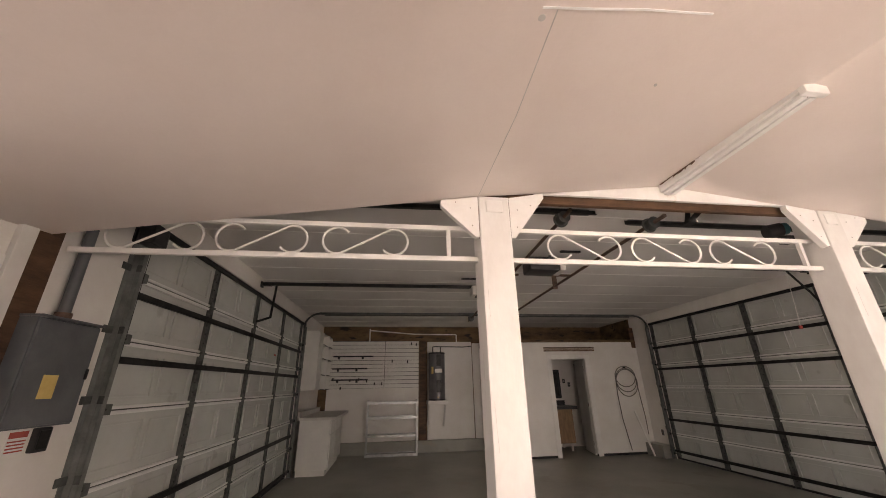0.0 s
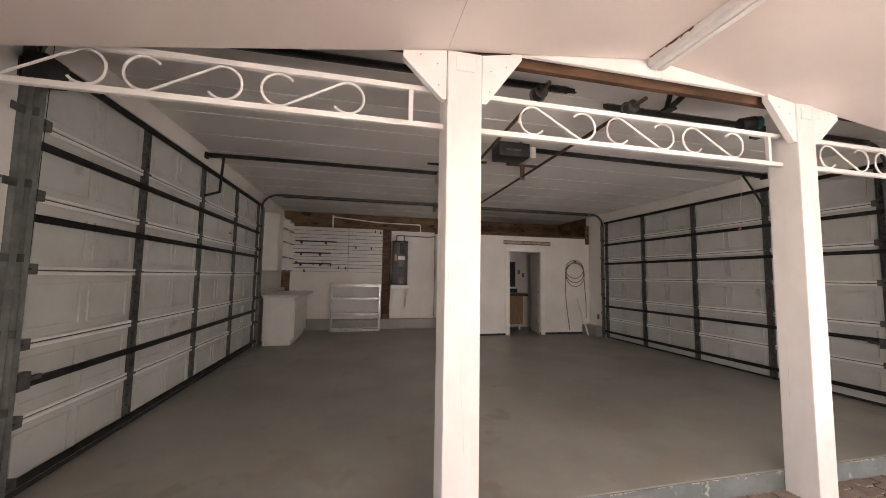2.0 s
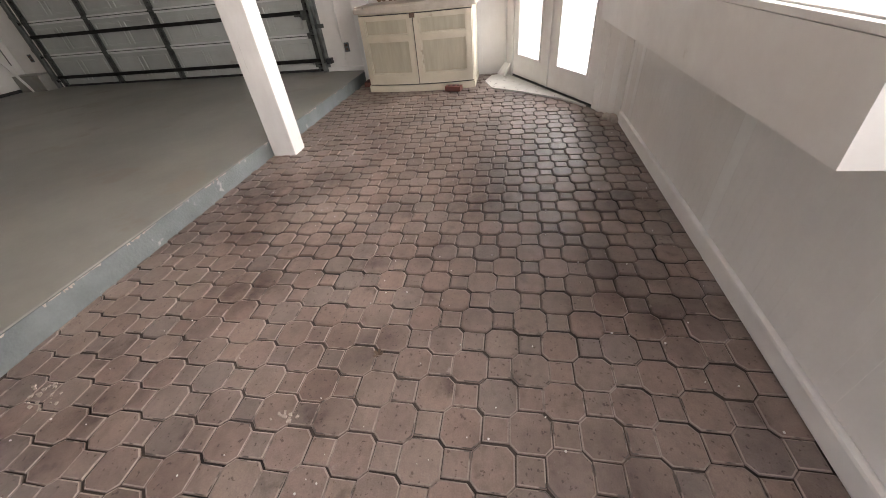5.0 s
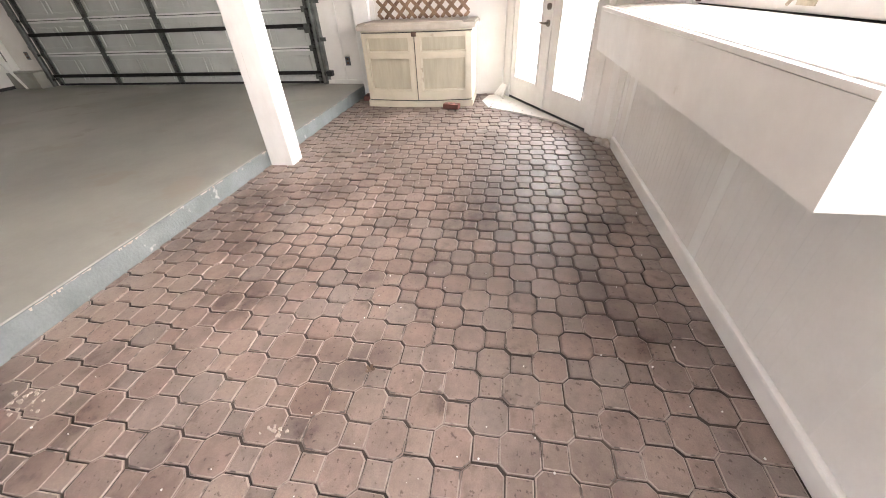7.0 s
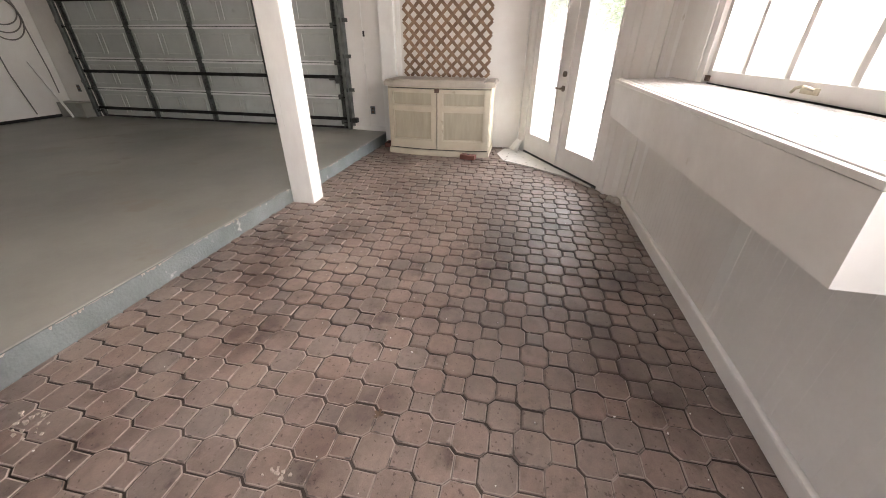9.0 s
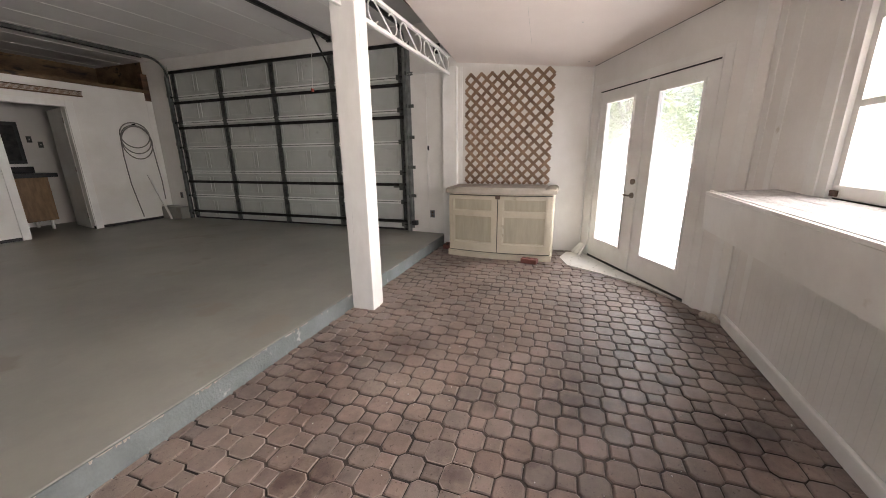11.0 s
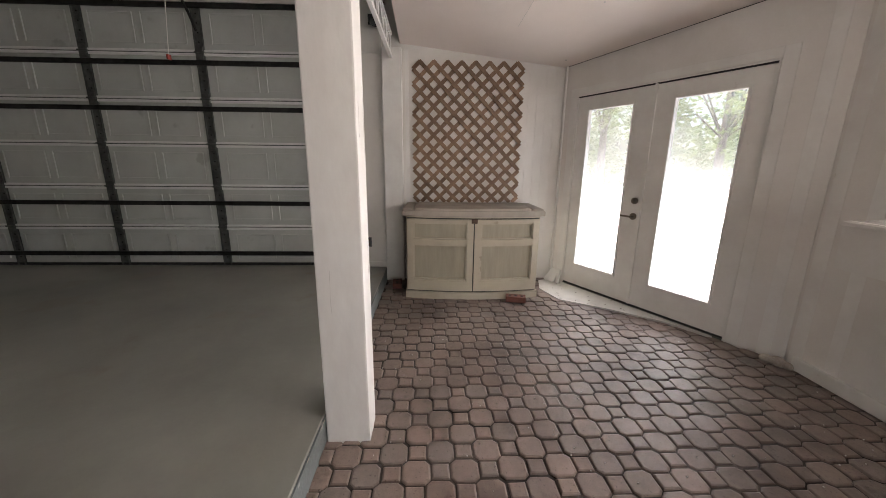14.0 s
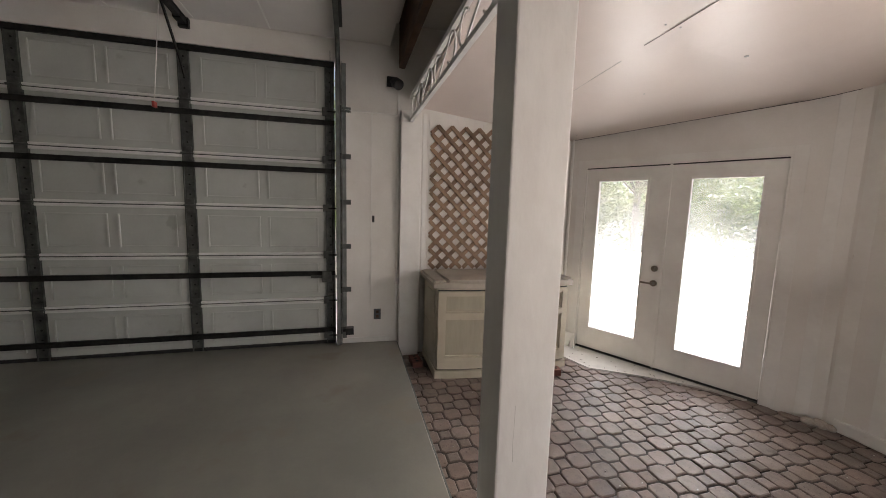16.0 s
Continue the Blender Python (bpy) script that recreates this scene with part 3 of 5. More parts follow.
    part("safety_eye", boxes((e + s * 0.02, 0.02, 0.13, e + s * 0.17, 0.04, 0.16), (e + s * 0.10, 0.01, 0.11, e + s * 0.18, 0.09, 0.18), bevel=0.005), BLACK, door, "black safety sensor")
    return door


garage_door(E_TURN @ pose(3.045, 0.0, SLAB_Z), "white sectional steel garage door with dark struts, closed", 0, (0.045, 1.278, 2.475, 3.675, 4.845), (2.78, 2.236, 1.775, 0.748, 0.150))
garage_door(WEST_AT @ pose(0, 2.40, SLAB_Z, 0, 0, -90), "closed white sectional garage door with galvanised stiles", 1, (0.045, 1.25, 2.50, 3.745, 4.925), (2.77, 2.205, 1.735, 0.69, 0.085))

# ---------------------------------------------------------------- posts, brackets and scroll trusses


def post(x0, x1, y0, y1, top, sides, label):
    p = thing("post", label, "post", pose((x0 + x1) / 2, (y0 + y1) / 2, 0), "patio posts")
    hx, hy = (x1 - x0) / 2, (y1 - y0) / 2
    part("shaft", boxes((-hx, -hy, -0.02, hx, hy, top), bevel=0.008), POST_PAINT, p)
    for s in sides:
        lift = ceil_z((x0 + x1) / 2 + s * (hx + 0.26), y0) - 0.005 - top
        hx_ = hx + 0.004
        outline = [(s * hx_, top - 0.30), (s * (hx + 0.03), top - 0.30), (s * (hx + 0.26), top + lift - 0.04), (s * (hx + 0.26), top + lift), (s * hx_, top)]
        b = prism(bmesh.new(), outline, -0.022, 0.022, Matrix.Translation((0, -hy + 0.03, 0)) @ Matrix.Rotation(radians(90), 4, "X"))
        gusset = part("gusset", b, WHITE_TRIM, p, "triangular plywood gusset")
        for u, w in ((0.05, 0.22), (0.06, 0.09), (0.16, 0.05)):
            part("nail", rod(bmesh.new(), (s * (hx + u), -hy + 0.009, top - w), (s * (hx + u), -hy + 0.006, top - w), 0.0035, 8), RUSTY, gusset)
    for s in (-1, 1):
        part("seam", boxes((min(s * hx, s * (hx + 0.0038)), -hy + 0.012, top - 0.30, max(s * hx, s * (hx + 0.0038)), -hy + 0.04, top)), RAW_WOOD, p, "dark open seam beside the gusset")
    rng = random.Random(int(x0 * 100))
    for k in range(5):                                # drying cracks along the grain
        cx, cz, south = rng.uniform(-0.8, 0.8) * hx, rng.uniform(0.15, top - 0.6), k % 3 != 2
        bm, z = bmesh.new(), cz
        for _ in range(rng.randrange(2, 6)):
            dz, dx = rng.uniform(0.03, 0.09), rng.uniform(-0.004, 0.004)
            a, b = ((cx, -hy, z), (cx + dx, -hy, z + dz)) if south else ((-hx, cx, z), (-hx, cx + dx, z + dz))
            beam(bm, a, b, rng.uniform(0.0008, 0.0018) if south else 0.0012, rng.uniform(0.0008, 0.0018), (0, 1, 0))
            cx, z = cx + dx, z + dz
        part("crack", bm, GREY_CRACK, p, "hairline drying crack")
    part("cap_plate", boxes((-hx * 0.55, -hy - 0.006, top - 0.12, hx * 0.55, -hy, top - 0.03), bevel=0.004), WHITE_TRIM, p)
    return p


POST_W = (0.588, 0.800)
post(*POST_W, 2.185, 2.397, ceil_z(0.63, 2.2) - 0.004, (-1, 1), "square white painted wooden post on the pavers")
post(3.297, 3.475, 2.18, 2.397, ceil_z(3.38, 2.2) - 0.004, (-1, 1), "square white painted wooden post at the slab's edge")


def scroll(w, h, flip):
    """The line of one S scroll, w wide and h high, centred."""
    r = h / 2
    left = [(-w / 2 + r + r * math.cos(a), r * math.sin(a)) for a in (radians(40 + i * 250 / 16) for i in range(17))]
    right = [(-x, -z) for x, z in left[::-1]]
    return [(x * flip, z) for x, z in left + right]


def truss(x0, x1, centres, flip, label, post_at):
    t = thing("scroll_truss", label, "iron truss", pose(0, 2.30, 0), "scroll trusses")
    part("bottom_bar", boxes((x0, -0.016, 2.45, x1, 0.016, 2.482), bevel=0.003), WHITE_TRIM, t)
    part("top_bar", boxes((x0, -0.016, 2.672, x1, 0.016, 2.704), bevel=0.003), WHITE_TRIM, t)
    for x in post_at:
        part("upright", boxes((x - 0.013, -0.013, 2.482, x + 0.013, 0.013, 2.672)), WHITE_TRIM, t)
    for c in centres:
        line = [(c + px, 0, 2.577 + pz) for px, pz in scroll(0.55, 0.182, flip)]
        part("scroll", tube(bmesh.new(), line, 0.0075, 6), WHITE_TRIM, t, "white S-shaped scroll", True)
    return t


truss(-1.87, POST_W[0], (-1.43, -0.807, -0.16), 1, "white wrought-iron truss with S scrolls between wall and post", [0.39])
truss(POST_W[1], 3.295, (1.373, 2.015, 2.648), -1, "white wrought-iron truss with S scrolls between two posts", [3.173])
truss(3.475, EAST - 0.09, (3.99, 4.62, 5.25, 5.60), -1, "white wrought-iron truss with S scrolls near the lattice", [])

# fascia under the ceiling edge and the brown beam behind it


def fascia(x0, x1, low, y0, y1):
    """A board with a level lower edge whose top follows the ceiling."""
    xs = sorted([x0 + (x1 - x0) * i / 8 for i in range(9)] + [RIDGE_X])
    outline = [(x0, low), (x1, low)] + [(x, ceil_z(x, 2.2) - 0.003) for x in xs[::-1]]
    return prism(bmesh.new(), outline, -y1, -y0, Matrix.Rotation(radians(90), 4, "X"))


structure("trim_fascia", fascia(1.0, 3.08, 2.945, 2.205, 2.23), WHITE_TRIM, "white fascia board under the ceiling", "trim")
structure("beam", boxes((0.82, 2.27, 2.905, 3.28, 2.31, 2.975)), RAW_WOOD, "brown unpainted roof beam", "beam")
structure("trim_upstand", boxes((-2.2, 2.36, 2.98, 6.2, 2.42, 3.42)), RAW_WOOD, "dark board closing the roof space", "trim")
structure("trim_pilaster", boxes((EAST - 0.09, 2.19, 0.0, EAST - 0.002, 2.40, 2.56), bevel=0.006), WHITE_TRIM, "white corner board beside the lattice", "trim")

# painted wooden batten boxed in along the ridge
batten = thing("ridge_batten", "white painted wooden ridge batten with peeling edges and an end block", "batten")
zr = RIDGE_Z
part("board", boxes((RIDGE_X - 0.066, 1.20, zr - 0.074, RIDGE_X + 0.066, 2.185, zr - 0.004), bevel=0.004), POST_PAINT, batten)
for x in (-0.03, 0.018):
    part("moulding", boxes((RIDGE_X + x - 0.018, 1.205, zr - 0.094, RIDGE_X + x + 0.018, 2.18, zr - 0.0745), bevel=0.005), POST_PAINT, batten)
part("end_block", boxes((RIDGE_X - 0.068, 1.165, zr - 0.096, RIDGE_X + 0.068, 1.199, zr - 0.004), bevel=0.006), WHITE_TRIM, batten, "white end block")
part("crack", boxes((RIDGE_X - 0.011, 1.21, zr - 0.084, RIDGE_X - 0.001, 2.17, zr - 0.0745)), RAW_WOOD, batten, "open dark crack between the mouldings")
part("crack", boxes((RIDGE_X + 0.037, 1.21, zr - 0.078, RIDGE_X + 0.043, 2.0, zr - 0.0745)), RAW_WOOD, batten, "open dark crack between the mouldings")
rng = random.Random(14)
for y0, y1, d in ((2.17, 2.04, 0.014), (2.04, 1.93, 0.026), (1.93, 1.84, 0.03), (1.84, 1.76, 0.018), (1.46, 1.36, 0.012), (1.36, 1.21, 0.01)):
    outline = [(y0, 0.0), (y1, 0.0)] + [(y1 + (y0 - y1) * f, -d * rng.uniform(0.6, 1.2)) for f in (0.0, 0.3, 0.55, 0.8, 1.0)]
    part("bare_patch", prism(bmesh.new(), outline, 0.0, 0.002, Matrix(((0, 0, -1, RIDGE_X - 0.0662), (1, 0, 0, 0), (0, 1, 0, zr - 0.008), (0, 0, 0, 1)))), RAW_WOOD, batten, "bare brown wood where paint peeled")

# ---------------------------------------------------------------- patio: glazed doors


def glazed_doors():
    d = thing("french_doors", "pair of white glazed patio doors, closed, on the angled wall", "door", FD)
    frame_ = boxes((-0.16, -0.12, 0, -0.148, 0.005, 2.095), (1.518, -0.12, 0, 1.53, 0.005, 2.095), (-0.148, -0.12, 2.085, 1.518, 0.0005, 2.095))
    part("frame", frame_, WHITE_TRIM, d)
    casing = boxes((-0.25, 0.001, 0, -0.165, 0.007, 2.17), (1.535, 0.001, 0, 1.62, 0.007, 2.17), (-0.165, 0.001, 2.10, 1.535, 0.007, 2.17), bevel=0.002)
    # black strip that paints the shadow line above the two leaves
    part("head_gap", boxes((-0.15, -0.02, 2.074, 1.52, 0.001, 2.084)), RUBBER_AND_SHADE, d, "dark strip for the shadow line at the door head")
    part("casing", casing, WHITE_TRIM, d)
    for x0, x1, g0, g1, side in ((-0.144, 0.680, 0.0, 0.487, "l"), (0.688, 1.514, 0.867, 1.372, "r")):
        leaf = part("leaf", boxes((x0, -0.05, 0.03, g0, -0.008, 2.072), (g1, -0.05, 0.03, x1, -0.008, 2.072), (g0, -0.05, 0.03, g1, -0.008, 0.278), (g0, -0.05, 1.935, g1, -0.008, 2.072)), WHITE_TRIM, d, "white steel door leaf")
        w = 0.022
        part("glazing_bead", boxes((g0 - w, -0.008, 0.278 - w, g0, 0.004, 1.935 + w), (g1, -0.008, 0.278 - w, g1 + w, 0.004, 1.935 + w), (g0, -0.008, 0.278 - w, g1, 0.004, 0.278), (g0, -0.008, 1.935, g1, 0.004, 1.935 + w), bevel=0.003), WHITE_TRIM, leaf)
        pane = part("pane", boxes((g0, -0.032, 0.278, g1, -0.026, 1.935)), GLASS, leaf, "clear glass pane")
        pane.visible_shadow = False
        part("sweep", boxes((x0, -0.052, 0.006, x1, -0.004, 0.03)), RUBBER_AND_SHADE, leaf, "dark rubber door sweep")
    part("astragal", boxes((0.676, -0.008, 0.03, 0.70, 0.008, 2.08), bevel=0.003), WHITE_TRIM, d)
    knob = rod(bmesh.new(), (0.625, -0.008, 0.90), (0.625, 0.004, 0.90), 0.032, 20)
    rod(knob, (0.625, 0.004, 0.90), (0.625, 0.045, 0.90), 0.011)
    beam(knob, (0.632, 0.048, 0.90), (0.52, 0.052, 0.903), 0.014, 0.018, bevel=0.004)
    part("lever", knob, NICKEL, d, "dull brown nickel lever handle", True)
    bolt = rod(bmesh.new(), (0.625, -0.008, 1.05), (0.625, 0.012, 1.05), 0.030, 20)
    box(bolt, 0.618, 0.012, 1.03, 0.632, 0.028, 1.07, 0.003)
    part("deadbolt", bolt, NICKEL, d, "dull brown nickel thumb-turn", True)
    part("threshold", boxes((-0.148, -0.13, 0.0, 1.518, -0.002, 0.014)), GALVANISED, d)
    return d


glazed_doors()

# pale slab in front of the doors
single("threshold_slab", prism(bmesh.new(), [(-0.30, 0.02), (1.45, 0.008), (1.10, 0.065), (0.64, 0.27), (0.25, 0.49), (-0.10, 0.42), (-0.32, 0.22)], -0.04, 0.012, FD), WORKTOP, "pale worn concrete sill slab at the doors", "slab")

# trim on the patio walls
structure("trim_corner_board", boxes((1.74, 0.0, 0, 1.82, 0.003, 2.6), m=FD, bevel=0.003), WHITE_TRIM, "white upright board", "trim")
structure("trim_corner", rod(bmesh.new(), FD @ Vector((-0.33, 0.014, 0.0)), FD @ Vector((-0.33, 0.014, 2.46)), 0.012), WHITE_TRIM, "white corner bead", "trim")
structure("baseboard", boxes((-1.9, SOUTH, 0, 3.92, SOUTH + 0.03, 0.095), bevel=0.012), WHITE_TRIM, "rounded white baseboard", "baseboard")
structure("trim_batten", boxes((3.66, SOUTH, 0.09, 3.74, SOUTH + 0.002, 2.5), (2.09, SOUTH, 0.09, 2.18, SOUTH + 0.002, 0.83), (3.88, SOUTH, 0.0, 3.97, SOUTH + 0.002, 2.5), bevel=0.0005), WHITE_TRIM, "white upright battens", "trim")
structure("trim_east", boxes((EAST - 0.012, 2.405, SLAB_Z, EAST - 0.001, 2.43, 3.1), (EAST - 0.012, 2.43, 2.52, EAST - 0.001, 3.0, 2.535), (EAST - 0.014, 2.43, SLAB_Z, EAST - 0.001, 2.98, SLAB_Z + 0.05), (EAST - 0.012, 2.68, SLAB_Z, EAST - 0.001, 2.69, 2.52), (EAST - 0.012, 2.12, 0.0, EAST - 0.001, 2.16, 2.56)), WHITE_TRIM, "white wall strips", "trim")


def grooved(y0, y1, z0, z1, step):
    """Shallow tongue-and-groove ribs on the east wall."""
    bm, y = bmesh.new(), y0
    while y < y1:
        box(bm, EAST - 0.004, y, z0, EAST - 0.0005, min(y + step - 0.006, y1), z1)
        y += step
    return bm


structure("trim_panelling", grooved(0.40, 2.11, 0.0, 2.66, 0.10), WHITE_WALL, "white grooved panelling behind the lattice", "panelling")

ribs, x = bmesh.new(), 1.2
while x < 3.60:
    box(ribs, x, SOUTH - 0.0005, 0.10, x + 0.0566, SOUTH + 0.0006, 0.83)
    x += 0.058
structure("trim_panelling_south", ribs, WHITE_WALL, "white beaded panelling under the ledge", "panelling")

# mortar lump at the wall's foot
lump = bmesh.new()
for cx, cy, r in ((3.97, -0.615, 0.05), (4.02, -0.575, 0.042), (3.92, -0.63, 0.036), (3.99, -0.58, 0.03)):
    bmesh.ops.create_icosphere(lump, subdivisions=3, radius=r, matrix=Matrix.Translation((cx, cy, 0.02)) @ Matrix.Diagonal((1.15, 0.9, 0.75, 1)))
for v in lump.verts:
    v.co += v.co.normalized() * 0.012 * noise.noise(v.co * 30)
single("mortar_lump", lump, MORTAR, "lumpy whitewashed mortar at the foot of the wall", "mortar", smooth=True)

# ---------------------------------------------------------------- patio: ledge and long window
ledge = thing("window_ledge", "white boxed-in wooden ledge with peeling paint under the window", "ledge")


def skewed(bm):
    """The old ledge is not true: its front edge runs out and rises a little to the east."""
    for v in bm.verts:
        f = (v.co.x - 1.285) / 2.3
        out = min(1.0, max(0.0, (v.co.y - SOUTH) / 0.3))
        v.co.z += 0.040 * f * out + (0.060 * (1 - out) if v.co.z > 1.0 else 0) - 0.006
        v.co.y += 0.082 * f * out
    return bm


part("apron", skewed(prism(bmesh.new(), [(-0.384, 0.82), (-0.371, 1.052), (SOUTH, 1.052), (SOUTH, 0.82)], 1.285, 3.53, Matrix(((0, 0, 1, 0), (1, 0, 0, 0), (0, 1, 0, 0), (0, 0, 0, 1))))), WHITE_TRIM, ledge)
for k in range(5):
    y1 = -0.408 - k * 0.0535
    part("board", skewed(boxes((1.285, y1 - 0.0533, 1.040, 3.533, y1, 1.070 + 0.0004 * (k % 2)), bevel=0.001)), LEDGE_PAINT, ledge)
for y0, y1, z1 in ((-0.388, -0.370, 1.072), (-0.407, -0.389, 1.076)):
    part("nosing", skewed(boxes((1.284, y0, 1.053, 3.534, y1, z1), bevel=0.003)), WHITE_TRIM, ledge, "white nosing strip")


def long_window():
    w = thing("casement_window", "long white wooden casement window with small panes", "window", kind="structure")
    y = SOUTH - 0.02
    part("frame", boxes((3.065, y - 0.06, 1.10, 3.145, y + 0.03, 2.06), (0.64, y - 0.06, 2.03, 3.065, y + 0.03, 2.06), (0.64, y - 0.06, 1.102, 3.065, y - 0.02, 1.14), (0.64, y - 0.06, 1.14, 0.74, y + 0.03, 2.03)), WHITE_TRIM, w)
    part("casing", boxes((3.15, SOUTH + 0.001, 1.10, 3.262, SOUTH + 0.016, 2.12), (0.64, SOUTH + 0.001, 2.065, 3.145, SOUTH + 0.014, 2.10), bevel=0.003), WHITE_TRIM, w)
    part("sill_gap", boxes((0.64, y - 0.0195, 1.103, 3.065, y - 0.004, 1.1265)), RUBBER_AND_SHADE, w, "dark gap above the ledge")
    part("gap", boxes((3.263, SOUTH - 0.002, 1.10, 3.271, SOUTH + 0.005, 2.10)), RUBBER_AND_SHADE, w, "dark hinge gap")
    x1 = 3.055
    for s in range(2):
        # second sash is out of view, added to let in light farther west
        cols = 2 if s else 4
        x0 = x1 - 0.095 - cols * 0.352
        sash = part("sash", boxes((x0, y - 0.03, 1.127, x1, y + 0.01, 1.19), (x0, y - 0.03, 1.93, x1, y + 0.01, 2.03), (x0, y - 0.03, 1.19, x0 + 0.05, y + 0.01, 1.93), (x1 - 0.045, y - 0.03, 1.19, x1, y + 0.01, 1.93), bevel=0.003), WHITE_TRIM, w, "white window sash")
        gx0, gx1 = x0 + 0.05, x1 - 0.045
        for c in range(1, cols):
            x = gx1 - c * 0.352
            part("muntin", boxes((x - 0.018, y - 0.026, 1.19, x + 0.018, y + 0.012, 1.93), bevel=0.003), WHITE_TRIM, sash)
        part("muntin", boxes((gx0, y - 0.025, 1.557, gx1, y + 0.011, 1.59), bevel=0.003), WHITE_TRIM, sash)
        for c in range(cols):
            for z0, z1 in ((1.19, 1.561), (1.586, 1.93)):
                a, b = max(gx1 - (c + 1) * 0.352 + 0.011, gx0), gx1 - c * 0.352 - (0.011 if c else 0)
                pane = part("pane", boxes((a, y - 0.012, z0, b, y - 0.008, z1)), FROSTED, sash, "sunlit obscured glass pane")
                pane.visible_shadow = False
        cx = 2.14
        if s == 0:
            catch = boxes((cx - 0.05, y + 0.01, 1.148, cx + 0.05, y + 0.016, 1.172), bevel=0.002)
            tube(catch, [(cx - 0.03, y + 0.018, 1.165), (cx - 0.01, y + 0.045, 1.176), (cx + 0.02, y + 0.05, 1.168), (cx + 0.045, y + 0.045, 1.152)], 0.006)
            part("catch", catch, CATCH, w, "tarnished brass casement catch", True)
            part("hinge", boxes((x1 - 0.055, y + 0.01, 1.135, x1 - 0.005, y + 0.022, 1.165), bevel=0.003), RUSTY, w, "dark rusted hinge")
        x1 = x0 - 0.012
    return w


long_window()
blind = thing("window_valance", "dark navy valance board above the window", "valance")
part("board", boxes((1.7, SOUTH + 0.016, 2.085, 3.26, SOUTH + 0.04, 2.20), bevel=0.004), BLACK, blind)
part("return", boxes((3.235, SOUTH + 0.001, 2.125, 3.26, SOUTH + 0.016, 2.20)), BLACK, blind)

# ---------------------------------------------------------------- patio: storage cabinet and lattice


def bowed(y0, y1, z0, z1, front, back, bow, yc, half, n=12):
    """A slab whose front follows a shallow bow towards -x; front and back are x at the ends."""
    ys = [y0 + (y1 - y0) * i / n for i in range(n + 1)]
    off = [bow * (1 - ((y - yc) / half) ** 2) for y in ys]
    outline = [(front - o, y) for y, o in zip(ys, off)] + [(back - o, y) for y, o in zip(ys[::-1], off[::-1])]
    return prism(bmesh.new(), outline, z0, z1)


def storage_cabinet():
    yc, half, b = 1.44, 0.69, 0.075
    c = thing("storage_cabinet", "tan resin garden storage cabinet with two panelled doors", "cabinet")
    part("back", boxes((5.90, 0.76, 0.03, 5.945, 2.12, 0.86), bevel=0.01), RESIN, c)
    for y in (0.755, 2.085):
        side = part("side", boxes((5.36, y, 0.0, 5.90, y + 0.04, 0.86), bevel=0.008), RESIN, c)
        for z0, z1 in ((0.10, 0.46), (0.52, 0.80)):
            yy = y - 0.004 if y < 1 else y + 0.04
            part("rib", boxes((5.42, yy, z0, 5.84, yy + 0.004, z1), bevel=0.002), RESIN, side)
    part("base", bowed(0.745, 2.135, 0.0, 0.075, 5.318, 5.90, b, yc, half), RESIN, c)
    # black strip stands for the shade between base and doors
    part("base_gap", bowed(0.765, 2.115, 0.0755, 0.0895, 5.342, 5.40, b, yc, half), RUBBER_AND_SHADE, c, "dark strip painting the shaded gap above the base")
    part("header", bowed(0.755, 2.125, 0.84, 0.865, 5.35, 5.40, b, yc, half), RESIN, c)
    for y0, y1 in ((0.765, 1.434), (1.446, 2.115)):
        # the sunk panels' shade is put into the darker grained resin
        door = part("door", bowed(y0, y1, 0.09, 0.838, 5.356, 5.376, b, yc, half, 8), RESIN_GRAIN_SHADED, c, "wood-grained resin door, recess shade in its darker tone")
        for a, e, z0, z1 in ((y0, y0 + 0.065, 0.09, 0.838), (y1 - 0.065, y1, 0.09, 0.838), (y0 + 0.065, y1 - 0.065, 0.09, 0.205), (y0 + 0.065, y1 - 0.065, 0.575, 0.635), (y0 + 0.065, y1 - 0.065, 0.80, 0.838)):
            bm = bowed(a, e, z0, z1, 5.322, 5.358, b, yc, half, 4)
            part("door_frame", bm, RESIN, door)
        for z0, z1 in ((0.205, 0.575), (0.635, 0.80)):   # moulded bead round each sunk panel
            for a, e, u, w in ((y0 + 0.065, y1 - 0.065, z0, z0 + 0.012), (y0 + 0.065, y1 - 0.065, z1 - 0.012, z1), (y0 + 0.065, y0 + 0.077, z0 + 0.012, z1 - 0.012), (y1 - 0.077, y1 - 0.065, z0 + 0.012, z1 - 0.012)):
                part("panel_bead", bowed(a, e, u, w, 5.340, 5.357, b, yc, half, 4), RESIN, door)
    # black strips paint the shade between the doors and under the lid
    part("door_gap", bowed(1.4345, 1.4455, 0.09, 0.838, 5.340, 5.352, b, yc, half, 1), RUBBER_AND_SHADE, c, "dark strip painting the shaded gap between the doors")
    part("lid_gap", bowed(0.765, 2.115, 0.8395, 0.8475, 5.344, 5.3495, b, yc, half), RUBBER_AND_SHADE, c, "dark strip painting the shade under the lid")
    part("latch", boxes((5.235, 1.41, 0.80, 5.27, 1.47, 0.845), bevel=0.006), RUSTY, c, "brown latch")
    for y in (0.80, 2.08):
        part("hinge", boxes((5.315, y - 0.02, 0.76, 5.34, y + 0.02, 0.81), bevel=0.004), RESIN_LID, c)
    lid = bowed(0.715, 2.165, 0.866, 0.922, 5.298, 5.95, b, yc, half)
    bmesh.ops.bevel(lid, geom=[e for e in lid.edges], offset=0.008, segments=2, affect="EDGES")
    lid_ = part("lid", lid, RESIN_LID, c, "weathered greyish lid with raised ends", True)
    top = bowed(0.855, 2.03, 0.918, 0.945, 5.315, 5.93, b * 0.9, yc, half)
